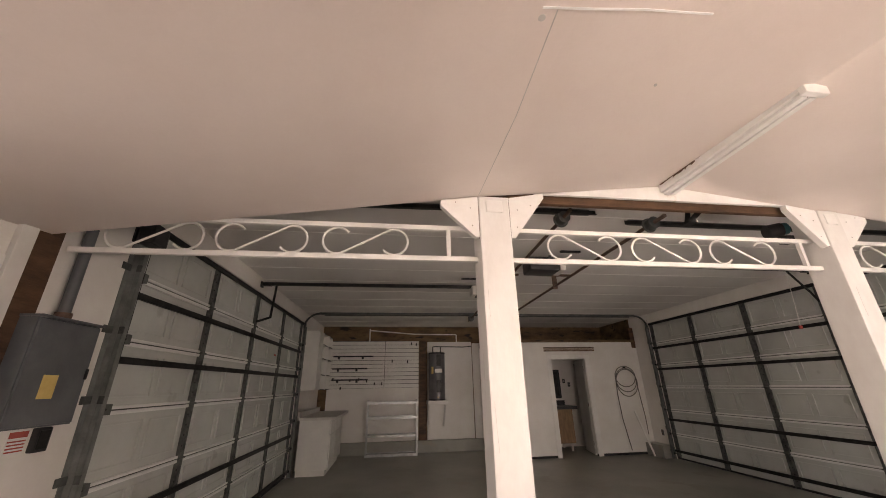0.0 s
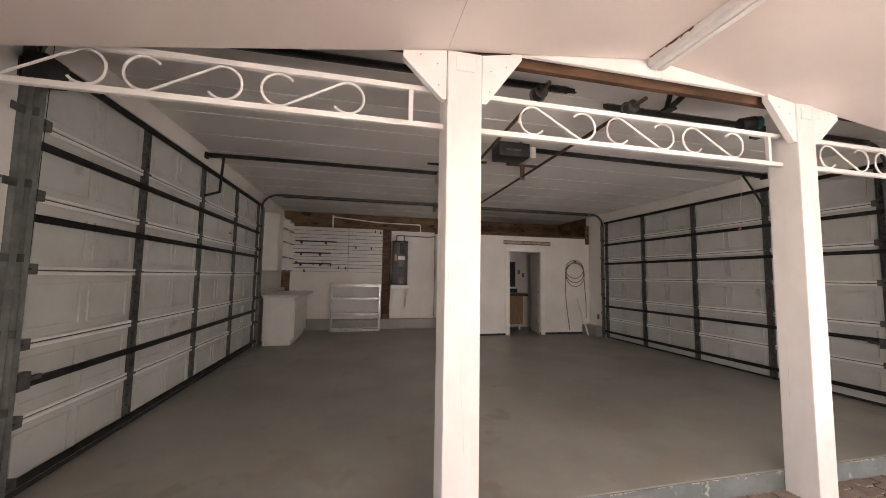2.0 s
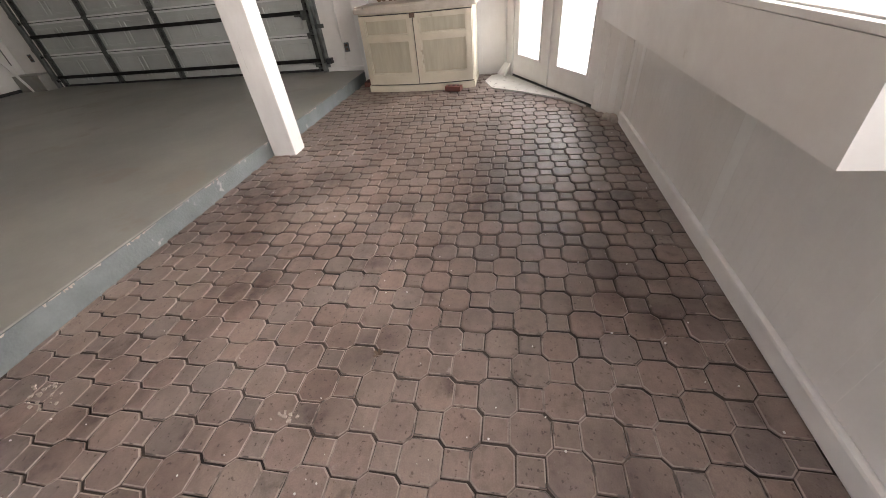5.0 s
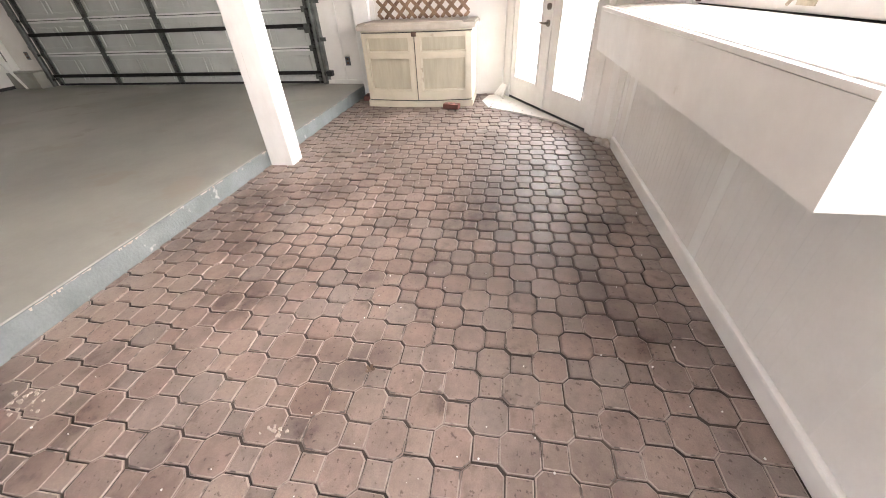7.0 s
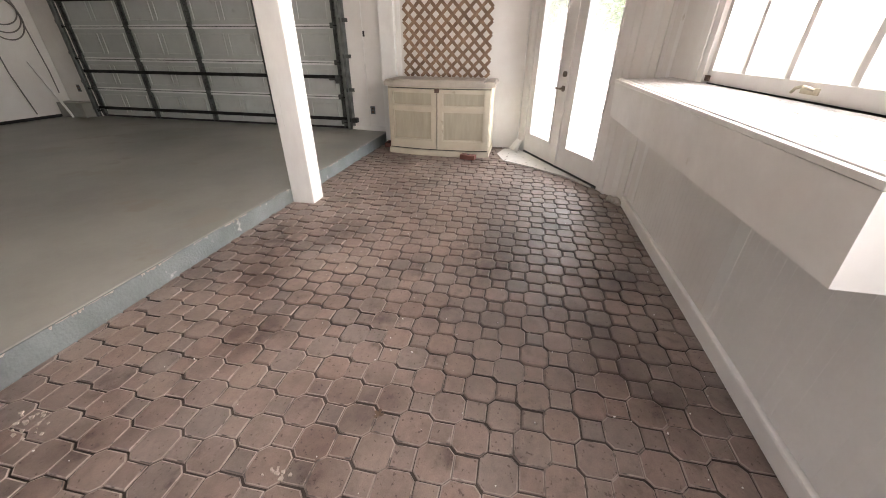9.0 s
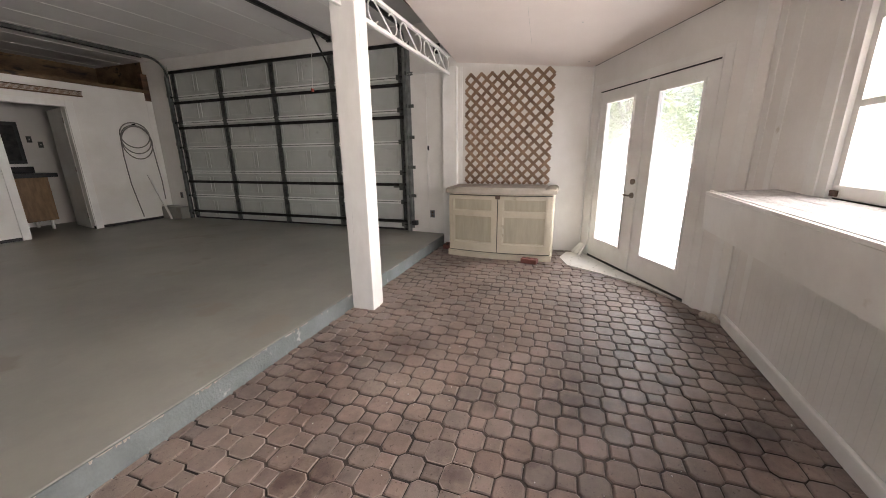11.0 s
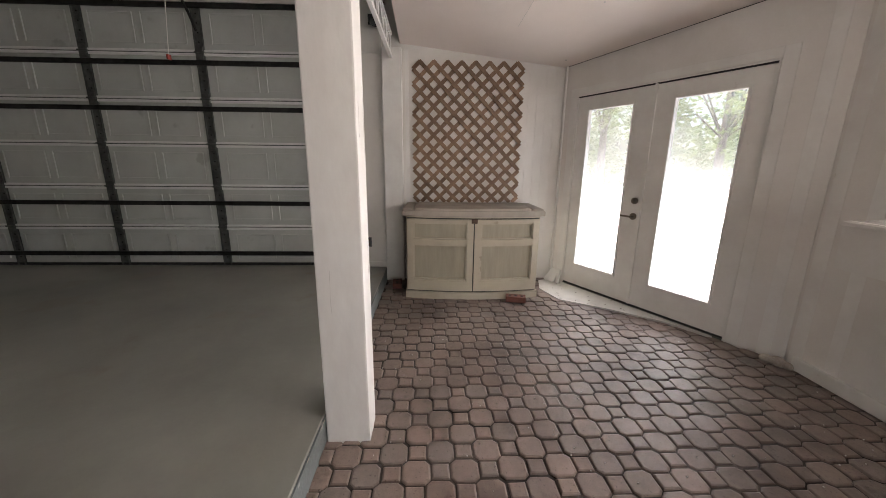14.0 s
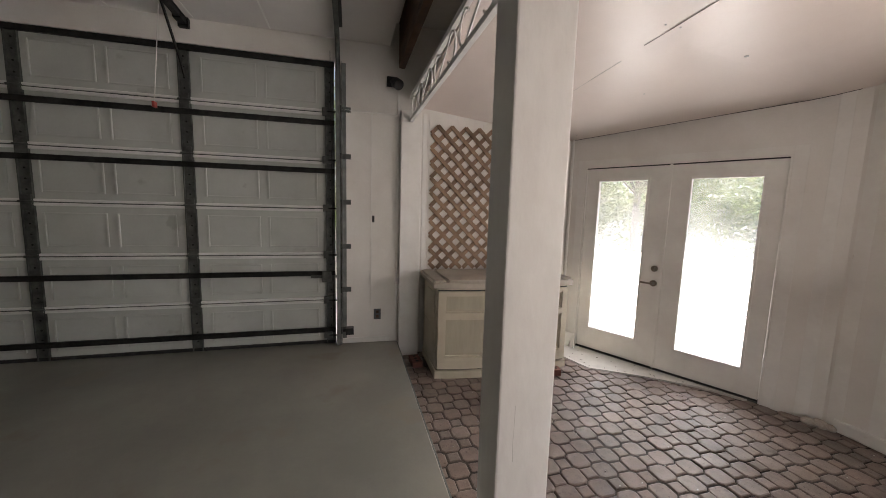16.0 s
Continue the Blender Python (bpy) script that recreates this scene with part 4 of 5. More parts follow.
    bmesh.ops.bevel(top, geom=[e for e in top.edges], offset=0.012, segments=2, affect="EDGES")
    part("lid_centre", top, RESIN_LID, lid_, "", True)
    for y0, y1 in ((0.728, 0.840), (2.045, 2.152)):
        part("lid_end", boxes((5.33, y0, 0.915, 5.93, y1, 0.938), bevel=0.01), RESIN_LID, lid_, "", True)
    return c


storage_cabinet()


def brick(m, label):
    b = thing("loose_brick", label, "brick", m, "loose bricks")
    body = boxes((-0.10, -0.05, 0.0, 0.10, 0.05, 0.057), bevel=0.004)
    part("body", body, BRICK, b)
    for x in (-0.06, 0.0, 0.06):
        part("core_hole", rod(bmesh.new(), (x, 0, 0.05), (x, 0, 0.0585), 0.016, 14), SAND, b, "dark core hole")
    return b


brick(pose(5.19, 1.0, 0.006, 0, 0, 78), "single red cored brick lying before the cabinet")
brick(pose(5.66, 2.255, 0.006, 0, 0, 4), "dark red brick tucked beside the cabinet and slab")


def lattice():
    y0, y1, z0, z1 = 0.86, 2.072, 0.94, 2.452
    t = thing("lattice_panel", "brown weathered wooden diamond lattice fixed to the wall", "lattice")
    gap = 0.152
    for way, depth in ((1, 0.006), (-1, 0.014)):
        n = int((y1 - y0 + z1 - z0) / gap) + 1
        for k in range(n):
            s = 0.06 + k * gap                     # where the slat's line meets the rim
            if way > 0:
                a = (y0 + max(0, s - (z1 - z0)), z0 + min(s, z1 - z0))
                b = (y0 + min(s, y1 - y0), z0 + max(0, s - (y1 - y0)))
            else:
                a = (y1 - max(0, s - (z1 - z0)), z0 + min(s, z1 - z0))
                b = (y1 - min(s, y1 - y0), z0 + max(0, s - (y1 - y0)))
            if math.hypot(a[0] - b[0], a[1] - b[1]) < 0.05:
                continue
            x = EAST - 0.006 - depth
            bm = beam(bmesh.new(), (x, a[0], a[1]), (x, b[0], b[1]), 0.041, 0.008, up=(1, 0, 0))
            part("slat", bm, LATTICE, t)
    return t


lattice()

# scraps in the corner beside the doors
scrap = thing("wood_scraps", "short white painted board offcuts leaning in the corner", "offcuts", FD)
part("offcut", beam(bmesh.new(), (-0.30, 0.13, 0.012), (-0.26, 0.035, 0.15), 0.05, 0.018, up=(0, 1, 0)), WHITE_TRIM, scrap)
part("offcut", beam(bmesh.new(), (-0.22, 0.12, 0.012), (-0.22, 0.03, 0.15), 0.09, 0.018, up=(0, 1, 0)), WHITE_TRIM, scrap)
part("offcut", beam(bmesh.new(), (-0.12, 0.13, 0.012), (-0.17, 0.035, 0.15), 0.04, 0.018, up=(0, 1, 0)), WHITE_TRIM, scrap)

# ---------------------------------------------------------------- west wall fittings
W_TURN = WEST_AT @ pose(0, 0, 0, 0, 0, 0)   # local x into the garage, local y north from the door's middle
panel = thing("electrical_panel", "large grey enamelled electrical panel on the wall", "electrical panel", W_TURN)
part("enclosure", boxes((0.0, -3.29, 1.51, 0.10, -2.87, 2.06), bevel=0.004), PANEL_GREY, panel)
part("cover", boxes((0.10, -3.282, 1.52, 0.112, -2.878, 2.05), bevel=0.004), PANEL_GREY, panel)
part("hood", boxes((0.0, -3.295, 2.06, 0.125, -2.865, 2.072)), PANEL_GREY, panel)
part("label", boxes((0.112, -3.157, 1.65, 0.1135, -3.066, 1.77)), LABEL_YELLOW, panel, "faded yellow label")
part("latch", boxes((0.112, -2.896, 1.75, 0.122, -2.881, 1.81), bevel=0.003), DARK_STEEL, panel)
conduit = thing("conduit", "grey steel conduit rising from the panel", "conduit", W_TURN)
part("pipe", rod(bmesh.new(), (0.055, -3.10, 2.072), (0.055, -3.10, 3.18), 0.03, 16), PANEL_GREY, conduit, "", True)
part("collar", rod(bmesh.new(), (0.055, -3.10, 2.074), (0.055, -3.10, 2.11), 0.04, 16), RUSTY, conduit, "rust-stained collar", True)
box_ = thing("switch_box", "small black switch box on the wall", "switch box", W_TURN)
part("body", boxes((0.0, -2.975, 1.375, 0.035, -2.885, 1.50), bevel=0.008), BLACK, box_)
part("face", boxes((0.035, -2.963, 1.39, 0.039, -2.897, 1.485), bevel=0.003), DARK_STEEL, box_)
sign = thing("warning_sign", "small red and white printed warning sign", "sign", W_TURN)
part("plate", boxes((0.0, -3.105, 1.385, 0.004, -2.99, 1.495)), WHITE_TRIM, sign)
part("red_band", boxes((0.004, -3.10, 1.46, 0.0055, -2.995, 1.49)), SIGN_RED, sign)
for k in range(4):
    part("text_bar", boxes((0.004, -3.098, 1.392 + k * 0.016, 0.0055, -3.0, 1.399 + k * 0.016)), SIGN_RED, sign)
bell = thing("door_bell_box", "dark box low on the corner board", "box", W_TURN)
part("body", boxes((0.012, -3.36, 1.22, 0.07, -3.25, 1.42), bevel=0.008), BLACK, bell)
part("lid", boxes((0.07, -3.35, 1.23, 0.076, -3.26, 1.41), bevel=0.003), DARK_STEEL, bell)
structure("trim_corner_post", boxes((0.0, -3.37, 0.0, 0.012, -3.215, 2.68), m=W_TURN), RAW_WOOD, "dark stained wooden corner board", "trim")
structure("trim_jamb_west", boxes((0.0, -3.47, 0.0, 0.03, -3.38, 2.52), m=W_TURN, bevel=0.004), WHITE_TRIM, "white corner board of the patio wall", "trim")
structure("trim_crown_west", boxes((0.0, -6.2, 2.25, 0.02, -3.48, 2.33), m=W_TURN), WHITE_TRIM, "white rail on the patio wall", "trim")
# the track's bracket and drum, built as a lamp-like head on an arm
eye = thing("opener_lamp", "black bracket and drum at the top of the door track", "lamp", W_TURN)
part("head", boxes((0.05, -2.74, 2.70, 0.17, -2.56, 2.86), bevel=0.02), BLACK, eye)
part("arm", rod(bmesh.new(), (0.0, -2.65, 2.78), (0.06, -2.65, 2.78), 0.014), BLACK, eye)
part("plate", boxes((0.0, -2.70, 2.72, 0.012, -2.60, 2.84)), BLACK, eye)
tag = single("red_tag", boxes((-0.031, 0.93, 2.178, -0.026, 1.03, 2.202), bevel=0.001), SIGN_RED, "small red sticker on the garage door", "sticker")
tag.matrix_basis = W_TURN

# ---------------------------------------------------------------- overhead: tracks, shafts, openers


def shaft(a, b, label):
    t = thing("torsion_shaft", label, "shaft", group="torsion shafts")
    part("rod", rod(bmesh.new(), a, b, 0.017, 12), RUSTY, t, "", True)
    a, b = Vector(a), Vector(b)
    for f in (0.03, 0.93):
        c = a.lerp(b, f)
        drum = rod(bmesh.new(), c - Vector((0, 0.035, 0)), c + Vector((0, 0.035, 0)), 0.055, 20)
        rod(drum, c + Vector((0, 0.035, 0)), c + Vector((0, 0.045, 0)), 0.068, 20)
        part("drum", drum, GALVANISED, t, "grooved cable drum", True)
    c = a.lerp(b, 0.42)
    br = boxes((c.x - 0.035, c.y - 0.006, c.z - 0.045, c.x + 0.035, c.y + 0.006, CEIL_Z - 0.004), (c.x - 0.24, c.y - 0.02, CEIL_Z - 0.03, c.x + 0.24, c.y + 0.02, CEIL_Z - 0.004), bevel=0.003)
    part("bearing_bracket", br, RUSTY, t)
    return t


shaft((1.47, 2.58, 3.03), (1.70, 8.1, 3.03), "rusty rear torsion shaft with drums under the ceiling")
shaft((2.30, 2.55, 3.00), (2.40, 8.1, 3.00), "long rusty torsion shaft crossing the garage ceiling")


def opener(x_head, y, x_end, z, motor, label, straight=False, y_end=None, z_end=None):
    o = thing("door_opener", label, "door opener")
    s = 1 if x_end > x_head else -1
    ye, ze = y if y_end is None else y_end, z if z_end is None else z_end
    rail = beam(bmesh.new(), (x_head, y, z + 0.0175), (x_end, ye, ze + 0.0175), 0.044, 0.035)
    beam(rail, (x_head, y, z + 0.0375), (x_end, ye, ze + 0.0375), 0.07, 0.005)
    part("rail", rail, DARK_STEEL, o, "dark T rail")
    if motor:
        h = x_head - s * 0.02
        part("motor_housing", boxes((h - s * 0.38, y - 0.13, z - 0.12, h, y + 0.14, z + 0.05), bevel=0.02), BLACK, o, "black motor housing", True)
        part("light_cover", boxes((h + s * 0.002, y - 0.12, z - 0.12, h + s * 0.08, y + 0.12, z + 0.02), bevel=0.02), WORKTOP, o, "cloudy light lens", True)
        part("brand_plate", boxes((h - s * 0.30, y - 0.1415, z - 0.06, h - s * 0.12, y - 0.1405, z - 0.035)), GALVANISED, o, "plain pale name plate")
        for dx in (0.06, 0.34):
            part("hanger", boxes((h - s * dx - 0.012, y - 0.012, z + 0.05, h - s * dx + 0.012, y + 0.012, CEIL_Z)), GALVANISED, o)
        part("hanger_bar", boxes((min(h, h + s * 0.25), y - 0.2, CEIL_Z - 0.02, max(h, h + s * 0.25), y - 0.16, CEIL_Z)), DARK_STEEL, o)
    if straight:                                      # upright arm with a level link to the door
        arm = beam(bmesh.new(), (x_end - s * 0.19, ye, ze + 0.01), (x_end - s * 0.165, ye, ze - 0.47), 0.03, 0.01, up=(0, 1, 0))
        beam(arm, (x_end - s * 0.165, ye, ze - 0.46), (x_end + s * 0.01, ye, ze - 0.52), 0.03, 0.01, up=(0, 1, 0))
    else:                                             # slanting arm to the top of the door
        arm = beam(bmesh.new(), (x_end - s * 0.38, ye, ze), (x_end - s * 0.12, ye, ze - 0.30), 0.03, 0.01, up=(0, 1, 0))
        beam(arm, (x_end - s * 0.13, ye, ze - 0.28), (x_end - s * 0.02, ye, ze - 0.44), 0.03, 0.01, up=(0, 1, 0))
    part("door_arm", arm, DARK_STEEL, o, "bent steel door arm")
    part("wall_bracket", boxes((x_end - s * 0.12, ye - 0.03, ze - 0.01, x_end, ye + 0.03, ze + 0.03), (min(x_end, x_end + s * 0.045), ye - 0.04, ze - 0.03, max(x_end, x_end + s * 0.045), ye + 0.04, ze + 0.05), bevel=0.003), DARK_STEEL, o)
    return o


opener(2.03, 4.10, EAST - 0.05, 3.07, True, "black ceiling-hung garage door opener with dark rail", False, 4.285, 3.115)
opener(1.25, 5.36, -1.85, 3.07, True, "second black garage door opener with dark rail", True)
cord = thing("release_cord", "white cord with a red pull hanging from the opener rail", "cord")
part("string", rod(bmesh.new(), (5.57, 4.30, 3.12), (5.57, 4.37, 2.36), 0.004, 6), LAMINATE, cord)
part("handle", boxes((5.545, 4.36, 2.315, 5.595, 4.38, 2.36), bevel=0.006), SIGN_RED, cord, "red pull handle")
speaker = thing("work_lamp", "teal and black work lamp on the post's gusset", "lamp")
part("body", rod(bmesh.new(), (3.17, 2.50, 2.85), (3.27, 2.46, 2.865), 0.06, 20), BLACK, speaker, "", True)
part("face", rod(bmesh.new(), (3.27, 2.46, 2.865), (3.31, 2.446, 2.871), 0.052, 20), TEAL, speaker, "teal face", True)
part("bracket", boxes((3.22, 2.398, 2.73, 3.30, 2.47, 2.79), bevel=0.004), BLACK, speaker)
part("arm", boxes((3.23, 2.45, 2.78, 3.26, 2.48, 2.83)), BLACK, speaker)

hanger = thing("track_hanger", "black steel hanger bracket under the garage ceiling", "hanger")
part("leg", beam(bmesh.new(), (2.60, 2.62, 2.99), (2.80, 2.62, CEIL_Z - 0.012), 0.045, 0.008, up=(0, 1, 0)), DARK_STEEL, hanger)
part("leg", beam(bmesh.new(), (2.60, 2.66, 2.99), (2.66, 2.66, CEIL_Z - 0.012), 0.045, 0.008, up=(0, 1, 0)), DARK_STEEL, hanger)
part("foot", boxes((2.56, 2.60, 2.975, 2.65, 2.68, 2.995), bevel=0.002), DARK_STEEL, hanger)
part("ceiling_plate", boxes((2.64, 2.60, CEIL_Z - 0.014, 2.84, 2.68, CEIL_Z - 0.001)), DARK_STEEL, hanger)

# ---------------------------------------------------------------- north wall
structure("trim_plinth", boxes((-1.9, NORTH - 0.10, SLAB_Z, 2.35, NORTH - 0.001, 0.42), bevel=0.006), SLAB, "grey painted concrete upstand", "plinth")
structure("panel_white", boxes((0.93, NORTH - 0.03, 0.425, 2.13, NORTH - 0.001, 2.78), (2.15, NORTH - 0.04, 0.425, 2.34, NORTH - 0.001, 2.74), (-1.6, NORTH - 0.02, 0.425, 0.70, NORTH - 0.001, 1.64), bevel=0.003), WHITE_WALL, "white painted wall panels", "panel")
structure("trim_stud", boxes((0.72, NORTH - 0.06, SLAB_Z, 0.90, NORTH - 0.001, 2.82)), RAW_WOOD, "dark stained upright stud", "trim")
slatwall = thing("slat_wall", "white slotted tool panel on the back wall", "slat wall", kind="structure")
for k in range(12):
    z = 1.645 + k * 0.097
    for x0, x1 in ((-1.6, -0.19), (-0.18, 0.70)):
        part("slat", prism(bmesh.new(), [(NORTH - 0.020, z), (NORTH - 0.020, z + 0.080), (NORTH - 0.004, z + 0.088), (NORTH - 0.004, z)], x0, x1, Matrix(((0, 0, 1, 0), (1, 0, 0, 0), (0, 1, 0, 0), (0, 0, 0, 1)))), LAMINATE, slatwall)
# near-black sheet that puts the slots' shadow lines into the colour
part("backing", boxes((-1.6, NORTH - 0.004, 1.64, 0.70, NORTH - 0.0005, 2.81)), RUBBER_AND_SHADE, slatwall)
for z, x0, x1 in ((2.40, -1.5, -0.48), (2.10, -1.5, -0.62), (1.83, -1.5, -0.60)):
    r = thing("tool_rail", "dark tool rail hooked on the slat wall", "tool rail", group="tool rails")
    part("bar", boxes((x0, NORTH - 0.07, z, x1, NORTH - 0.05, z + 0.035), bevel=0.004), BLACK, r)
    for x in (x0 + 0.12, x1 - 0.3):
        part("hook", boxes((x, NORTH - 0.07, z - 0.05, x + 0.05, NORTH - 0.018, z + 0.02), bevel=0.004), BLACK, r)
for x, z in ((-1.47, 1.85), (-1.05, 1.82), (-0.83, 1.84), (-0.63, 1.80), (-0.43, 1.73), (-0.25, 1.73), (0.0, 2.28), (0.40, 2.26), (0.50, 2.72), (0.63, 2.70), (-1.27, 1.64)):
    hk = thing("slat_hook", "small black hook on the slat wall", "hook", group="slat hooks")
    part("clip", boxes((x - 0.012, NORTH - 0.03, z - 0.02, x + 0.02, NORTH - 0.017, z + 0.05), bevel=0.003), BLACK, hk)
    part("prong", tube(bmesh.new(), [(x, NORTH - 0.03, z), (x, NORTH - 0.09, z - 0.02), (x, NORTH - 0.11, z + 0.03)], 0.007, 6), BLACK, hk)


def shelf_unit():
    u = thing("shelf_unit", "low bright zinc boltless shelving rack, empty", "shelving")
    x0, x1, y0, y1, top = -0.56, 0.66, 9.62, 9.90, 1.36
    for x in (x0, x1 - 0.035):
        for y in (y0, y1 - 0.035):
            part("upright", boxes((x, y, SLAB_Z, x + 0.035, y + 0.003, top), (x, y, SLAB_Z, x + 0.003, y + 0.035, top)), BRIGHT_STEEL, u)
    for z in (0.20, 0.60, 0.99, 1.32):
        s = part("shelf", boxes((x0, y0, z - 0.012, x1, y1, z)), BRIGHT_STEEL, u)
        part("shelf_rail", boxes((x0, y0 - 0.004, z - 0.045, x1, y0 + 0.002, z + 0.012), (x0, y1 - 0.002, z - 0.045, x1, y1 + 0.004, z + 0.012), bevel=0.001), BRIGHT_STEEL, s)
    return u


shelf_unit()


def water_heater():
    h = thing("water_heater", "small grey electric water heater on a wall shelf", "water heater", pose(1.15, 9.74, 0))
    body = rod(bmesh.new(), (0, 0, 1.36), (0, 0, 2.44), 0.205, 40)
    jacket = part("jacket", body, HEATER_GREY, h, "", True)
    part("cap", rod(bmesh.new(), (0, 0, 2.44), (0, 0, 2.475), 0.211, 40), BLACK, h, "black top cap", True)
    part("bottom_cap", rod(bmesh.new(), (0, 0, 1.33), (0, 0, 1.36), 0.209, 40), BLACK, h, "", True)
    for z in (1.60, 2.22):
        part("access_cover", boxes((-0.03, -0.225, z - 0.08, 0.08, -0.195, z + 0.20), bevel=0.012), BLACK, jacket, "black access cover")
    part("energy_label", boxes((-0.19, -0.150, 1.95, -0.08, -0.1405, 2.12), m=pose(0, 0, 0, 0, 0, 12)), LABEL_YELLOW, jacket, "yellow energy label")
    part("white_label", boxes((-0.07, -0.2085, 1.98, 0.11, -0.19, 2.07)), LAMINATE, jacket)
    part("drain_valve", rod(bmesh.new(), (0.0, -0.25, 1.40), (0.0, -0.19, 1.40), 0.018, 12), BRASS, h, "brass drain valve")
    for x in (-0.10, 0.10):
        part("pipe_stub", rod(bmesh.new(), (x, 0, 2.475), (x, 0, 2.62), 0.014, 10), BLACK, h)
    return h


water_heater()
bracket_shelf = thing("bracket_shelf", "white wooden bracket shelf carrying the heater", "shelf")
part("board", boxes((0.90, 9.50, 1.24, 1.40, NORTH - 0.031, 1.328), bevel=0.005), WHITE_TRIM, bracket_shelf)
for x in (0.93, 1.33):
    part("strut", beam(bmesh.new(), (x, 9.55, 1.24), (x, NORTH - 0.05, 0.73), 0.035, 0.035), WHITE_TRIM, bracket_shelf)
pipes = thing("water_pipes", "white water pipes along the top of the back wall", "pipes")
part("riser", rod(bmesh.new(), (-0.60, NORTH - 0.05, 2.80), (-0.60, NORTH - 0.05, 3.12), 0.02, 10), WHITE_TRIM, pipes)
part("run", tube(bmesh.new(), [(-0.60, NORTH - 0.05, 3.08), (0.6, NORTH - 0.05, 2.98), (1.70, NORTH - 0.05, 2.97), (1.72, NORTH - 0.05, 2.95), (1.72, NORTH - 0.05, 2.78)], 0.016), WHITE_TRIM, pipes)
part("feed", tube(bmesh.new(), [(1.05, 9.74, 2.62), (1.10, 9.80, 2.64), (1.9, NORTH - 0.06, 2.64), (2.12, NORTH - 0.06, 2.66)], 0.014), GALVANISED, pipes, "grey feed pipe")

# base cabinet with worktop, and the open wall cabinet
base = thing("base_cabinet", "white laminate base cabinet with drawers by the garage door", "cabinet")
part("body", boxes((-1.70, 7.93, 0.255, -1.13, 9.6, 1.09), bevel=0.004), LAMINATE, base)
part("plinth", boxes((-1.69, 7.95, SLAB_Z, -1.17, 9.58, 0.255)), LAMINATE, base)
for y0, y1 in ((7.97, 8.50), (8.53, 9.04), (9.07, 9.58)):
    part("drawer", boxes((-1.13, y0, 0.85, -1.112, y1, 1.07), bevel=0.003), LAMINATE, base)
    part("door", boxes((-1.13, y0, 0.27, -1.112, y1, 0.83), bevel=0.003), LAMINATE, base)
single("worktop", boxes((-1.72, 7.89, 1.092, -1.02, 9.95, 1.145), (-1.74, 7.89, 1.145, -1.70, 9.95, 1.24), bevel=0.006), WORKTOP, "pale laminate worktop with a low upstand", "worktop")
wallcab = thing("wall_cabinet", "white wall cabinet with open end shelves", "cabinet")
part("carcass", boxes((-1.84, 8.20, 1.63, -1.55, 8.62, 2.83), bevel=0.004), LAMINATE, wallcab)
part("door", boxes((-1.55, 8.22, 1.65, -1.532, 8.60, 2.81), bevel=0.003), LAMINATE, wallcab)
for z in (1.63, 1.93, 2.27, 2.57, 2.81):
    for y0, y1, x1 in ((8.62, 9.10, -1.52), (9.12, 9.62, -1.49)):
        shelf_ = part("shelf", boxes((-1.82, y0, z, x1, y1, z + 0.02)), LAMINATE, wallcab)
        part("shelf_edge", boxes((x1, y0, z, x1 + 0.003, y1, z + 0.02)), BLACK, shelf_, "dark shelf edging")
for y in (9.10, 9.62):
    part("divider", boxes((-1.82, y, 1.63, -1.49, y + 0.02, 2.83)), LAMINATE, wallcab)
part("back_panel", boxes((-1.84, 8.62, 1.63, -1.82, 9.64, 2.83)), LAMINATE, wallcab)

# ---------------------------------------------------------------- bathroom partition and what shows through its door
structure("trim_door_casing", boxes((3.64, BATH_Y - 0.018, SLAB_Z, 3.74, BATH_Y - 0.001, 2.30), (4.59, BATH_Y - 0.018, SLAB_Z, 4.70, BATH_Y - 0.001, 2.30), (3.74, BATH_Y - 0.018, 2.215, 4.59, BATH_Y - 0.001, 2.30), bevel=0.003), WHITE_TRIM, "white flat door casing", "trim")
structure("trim_base_gap", boxes((2.4, BATH_Y + 0.02, SLAB_Z, 3.74, BATH_Y + 0.08, SLAB_Z + 0.05), (4.6, BATH_Y + 0.02, SLAB_Z, 5.85, BATH_Y + 0.08, SLAB_Z + 0.05)), RUBBER_AND_SHADE, "dark gap under the partition", "trim")
structure("trim_corner_stain", boxes((5.874, BATH_Y + 0.004, 2.46, EAST - 0.004, BATH_Y + 0.1, 2.95)), RAW_WOOD, "bare stained board in the corner", "trim")
structure("trim_corner_white", boxes((5.874, BATH_Y + 0.004, 0.41, EAST - 0.004, BATH_Y + 0.1, 2.457)), WHITE_WALL, "white board in the corner", "trim")
structure("trim_corner_curb", boxes((5.75, 8.0, SLAB_Z, EAST - 0.004, BATH_Y - 0.004, 0.40), bevel=0.006), SLAB, "grey painted kerb in the corner", "trim")
vent = thing("transom_vent", "narrow brown slatted vent above the doorway", "vent")
part("frame", boxes((3.58, BATH_Y - 0.018, 2.47, 4.86, BATH_Y - 0.001, 2.485), (3.58, BATH_Y - 0.018, 2.39, 4.86, BATH_Y - 0.001, 2.405)), RAW_WOOD, vent)
for k in range(4):
    part("slat", boxes((3.58, BATH_Y - 0.014, 2.407 + k * 0.016, 4.86, BATH_Y - 0.002, 2.417 + k * 0.016)), LATTICE, vent)
bdoor = thing("bathroom_door", "white bathroom door standing open inwards", "door", pose(4.575, BATH_Y + 0.10, 0, 0, 0, 78))
part("leaf", boxes((0.0, -0.035, SLAB_Z + 0.01, 0.78, 0.0, 2.20), bevel=0.003), WHITE_TRIM, bdoor)
for z in (0.40, 1.20, 2.00):
    part("hinge", boxes((-0.006, 0.0, z - 0.045, 0.03, 0.006, z + 0.045)), NICKEL, bdoor, "bright steel hinge")
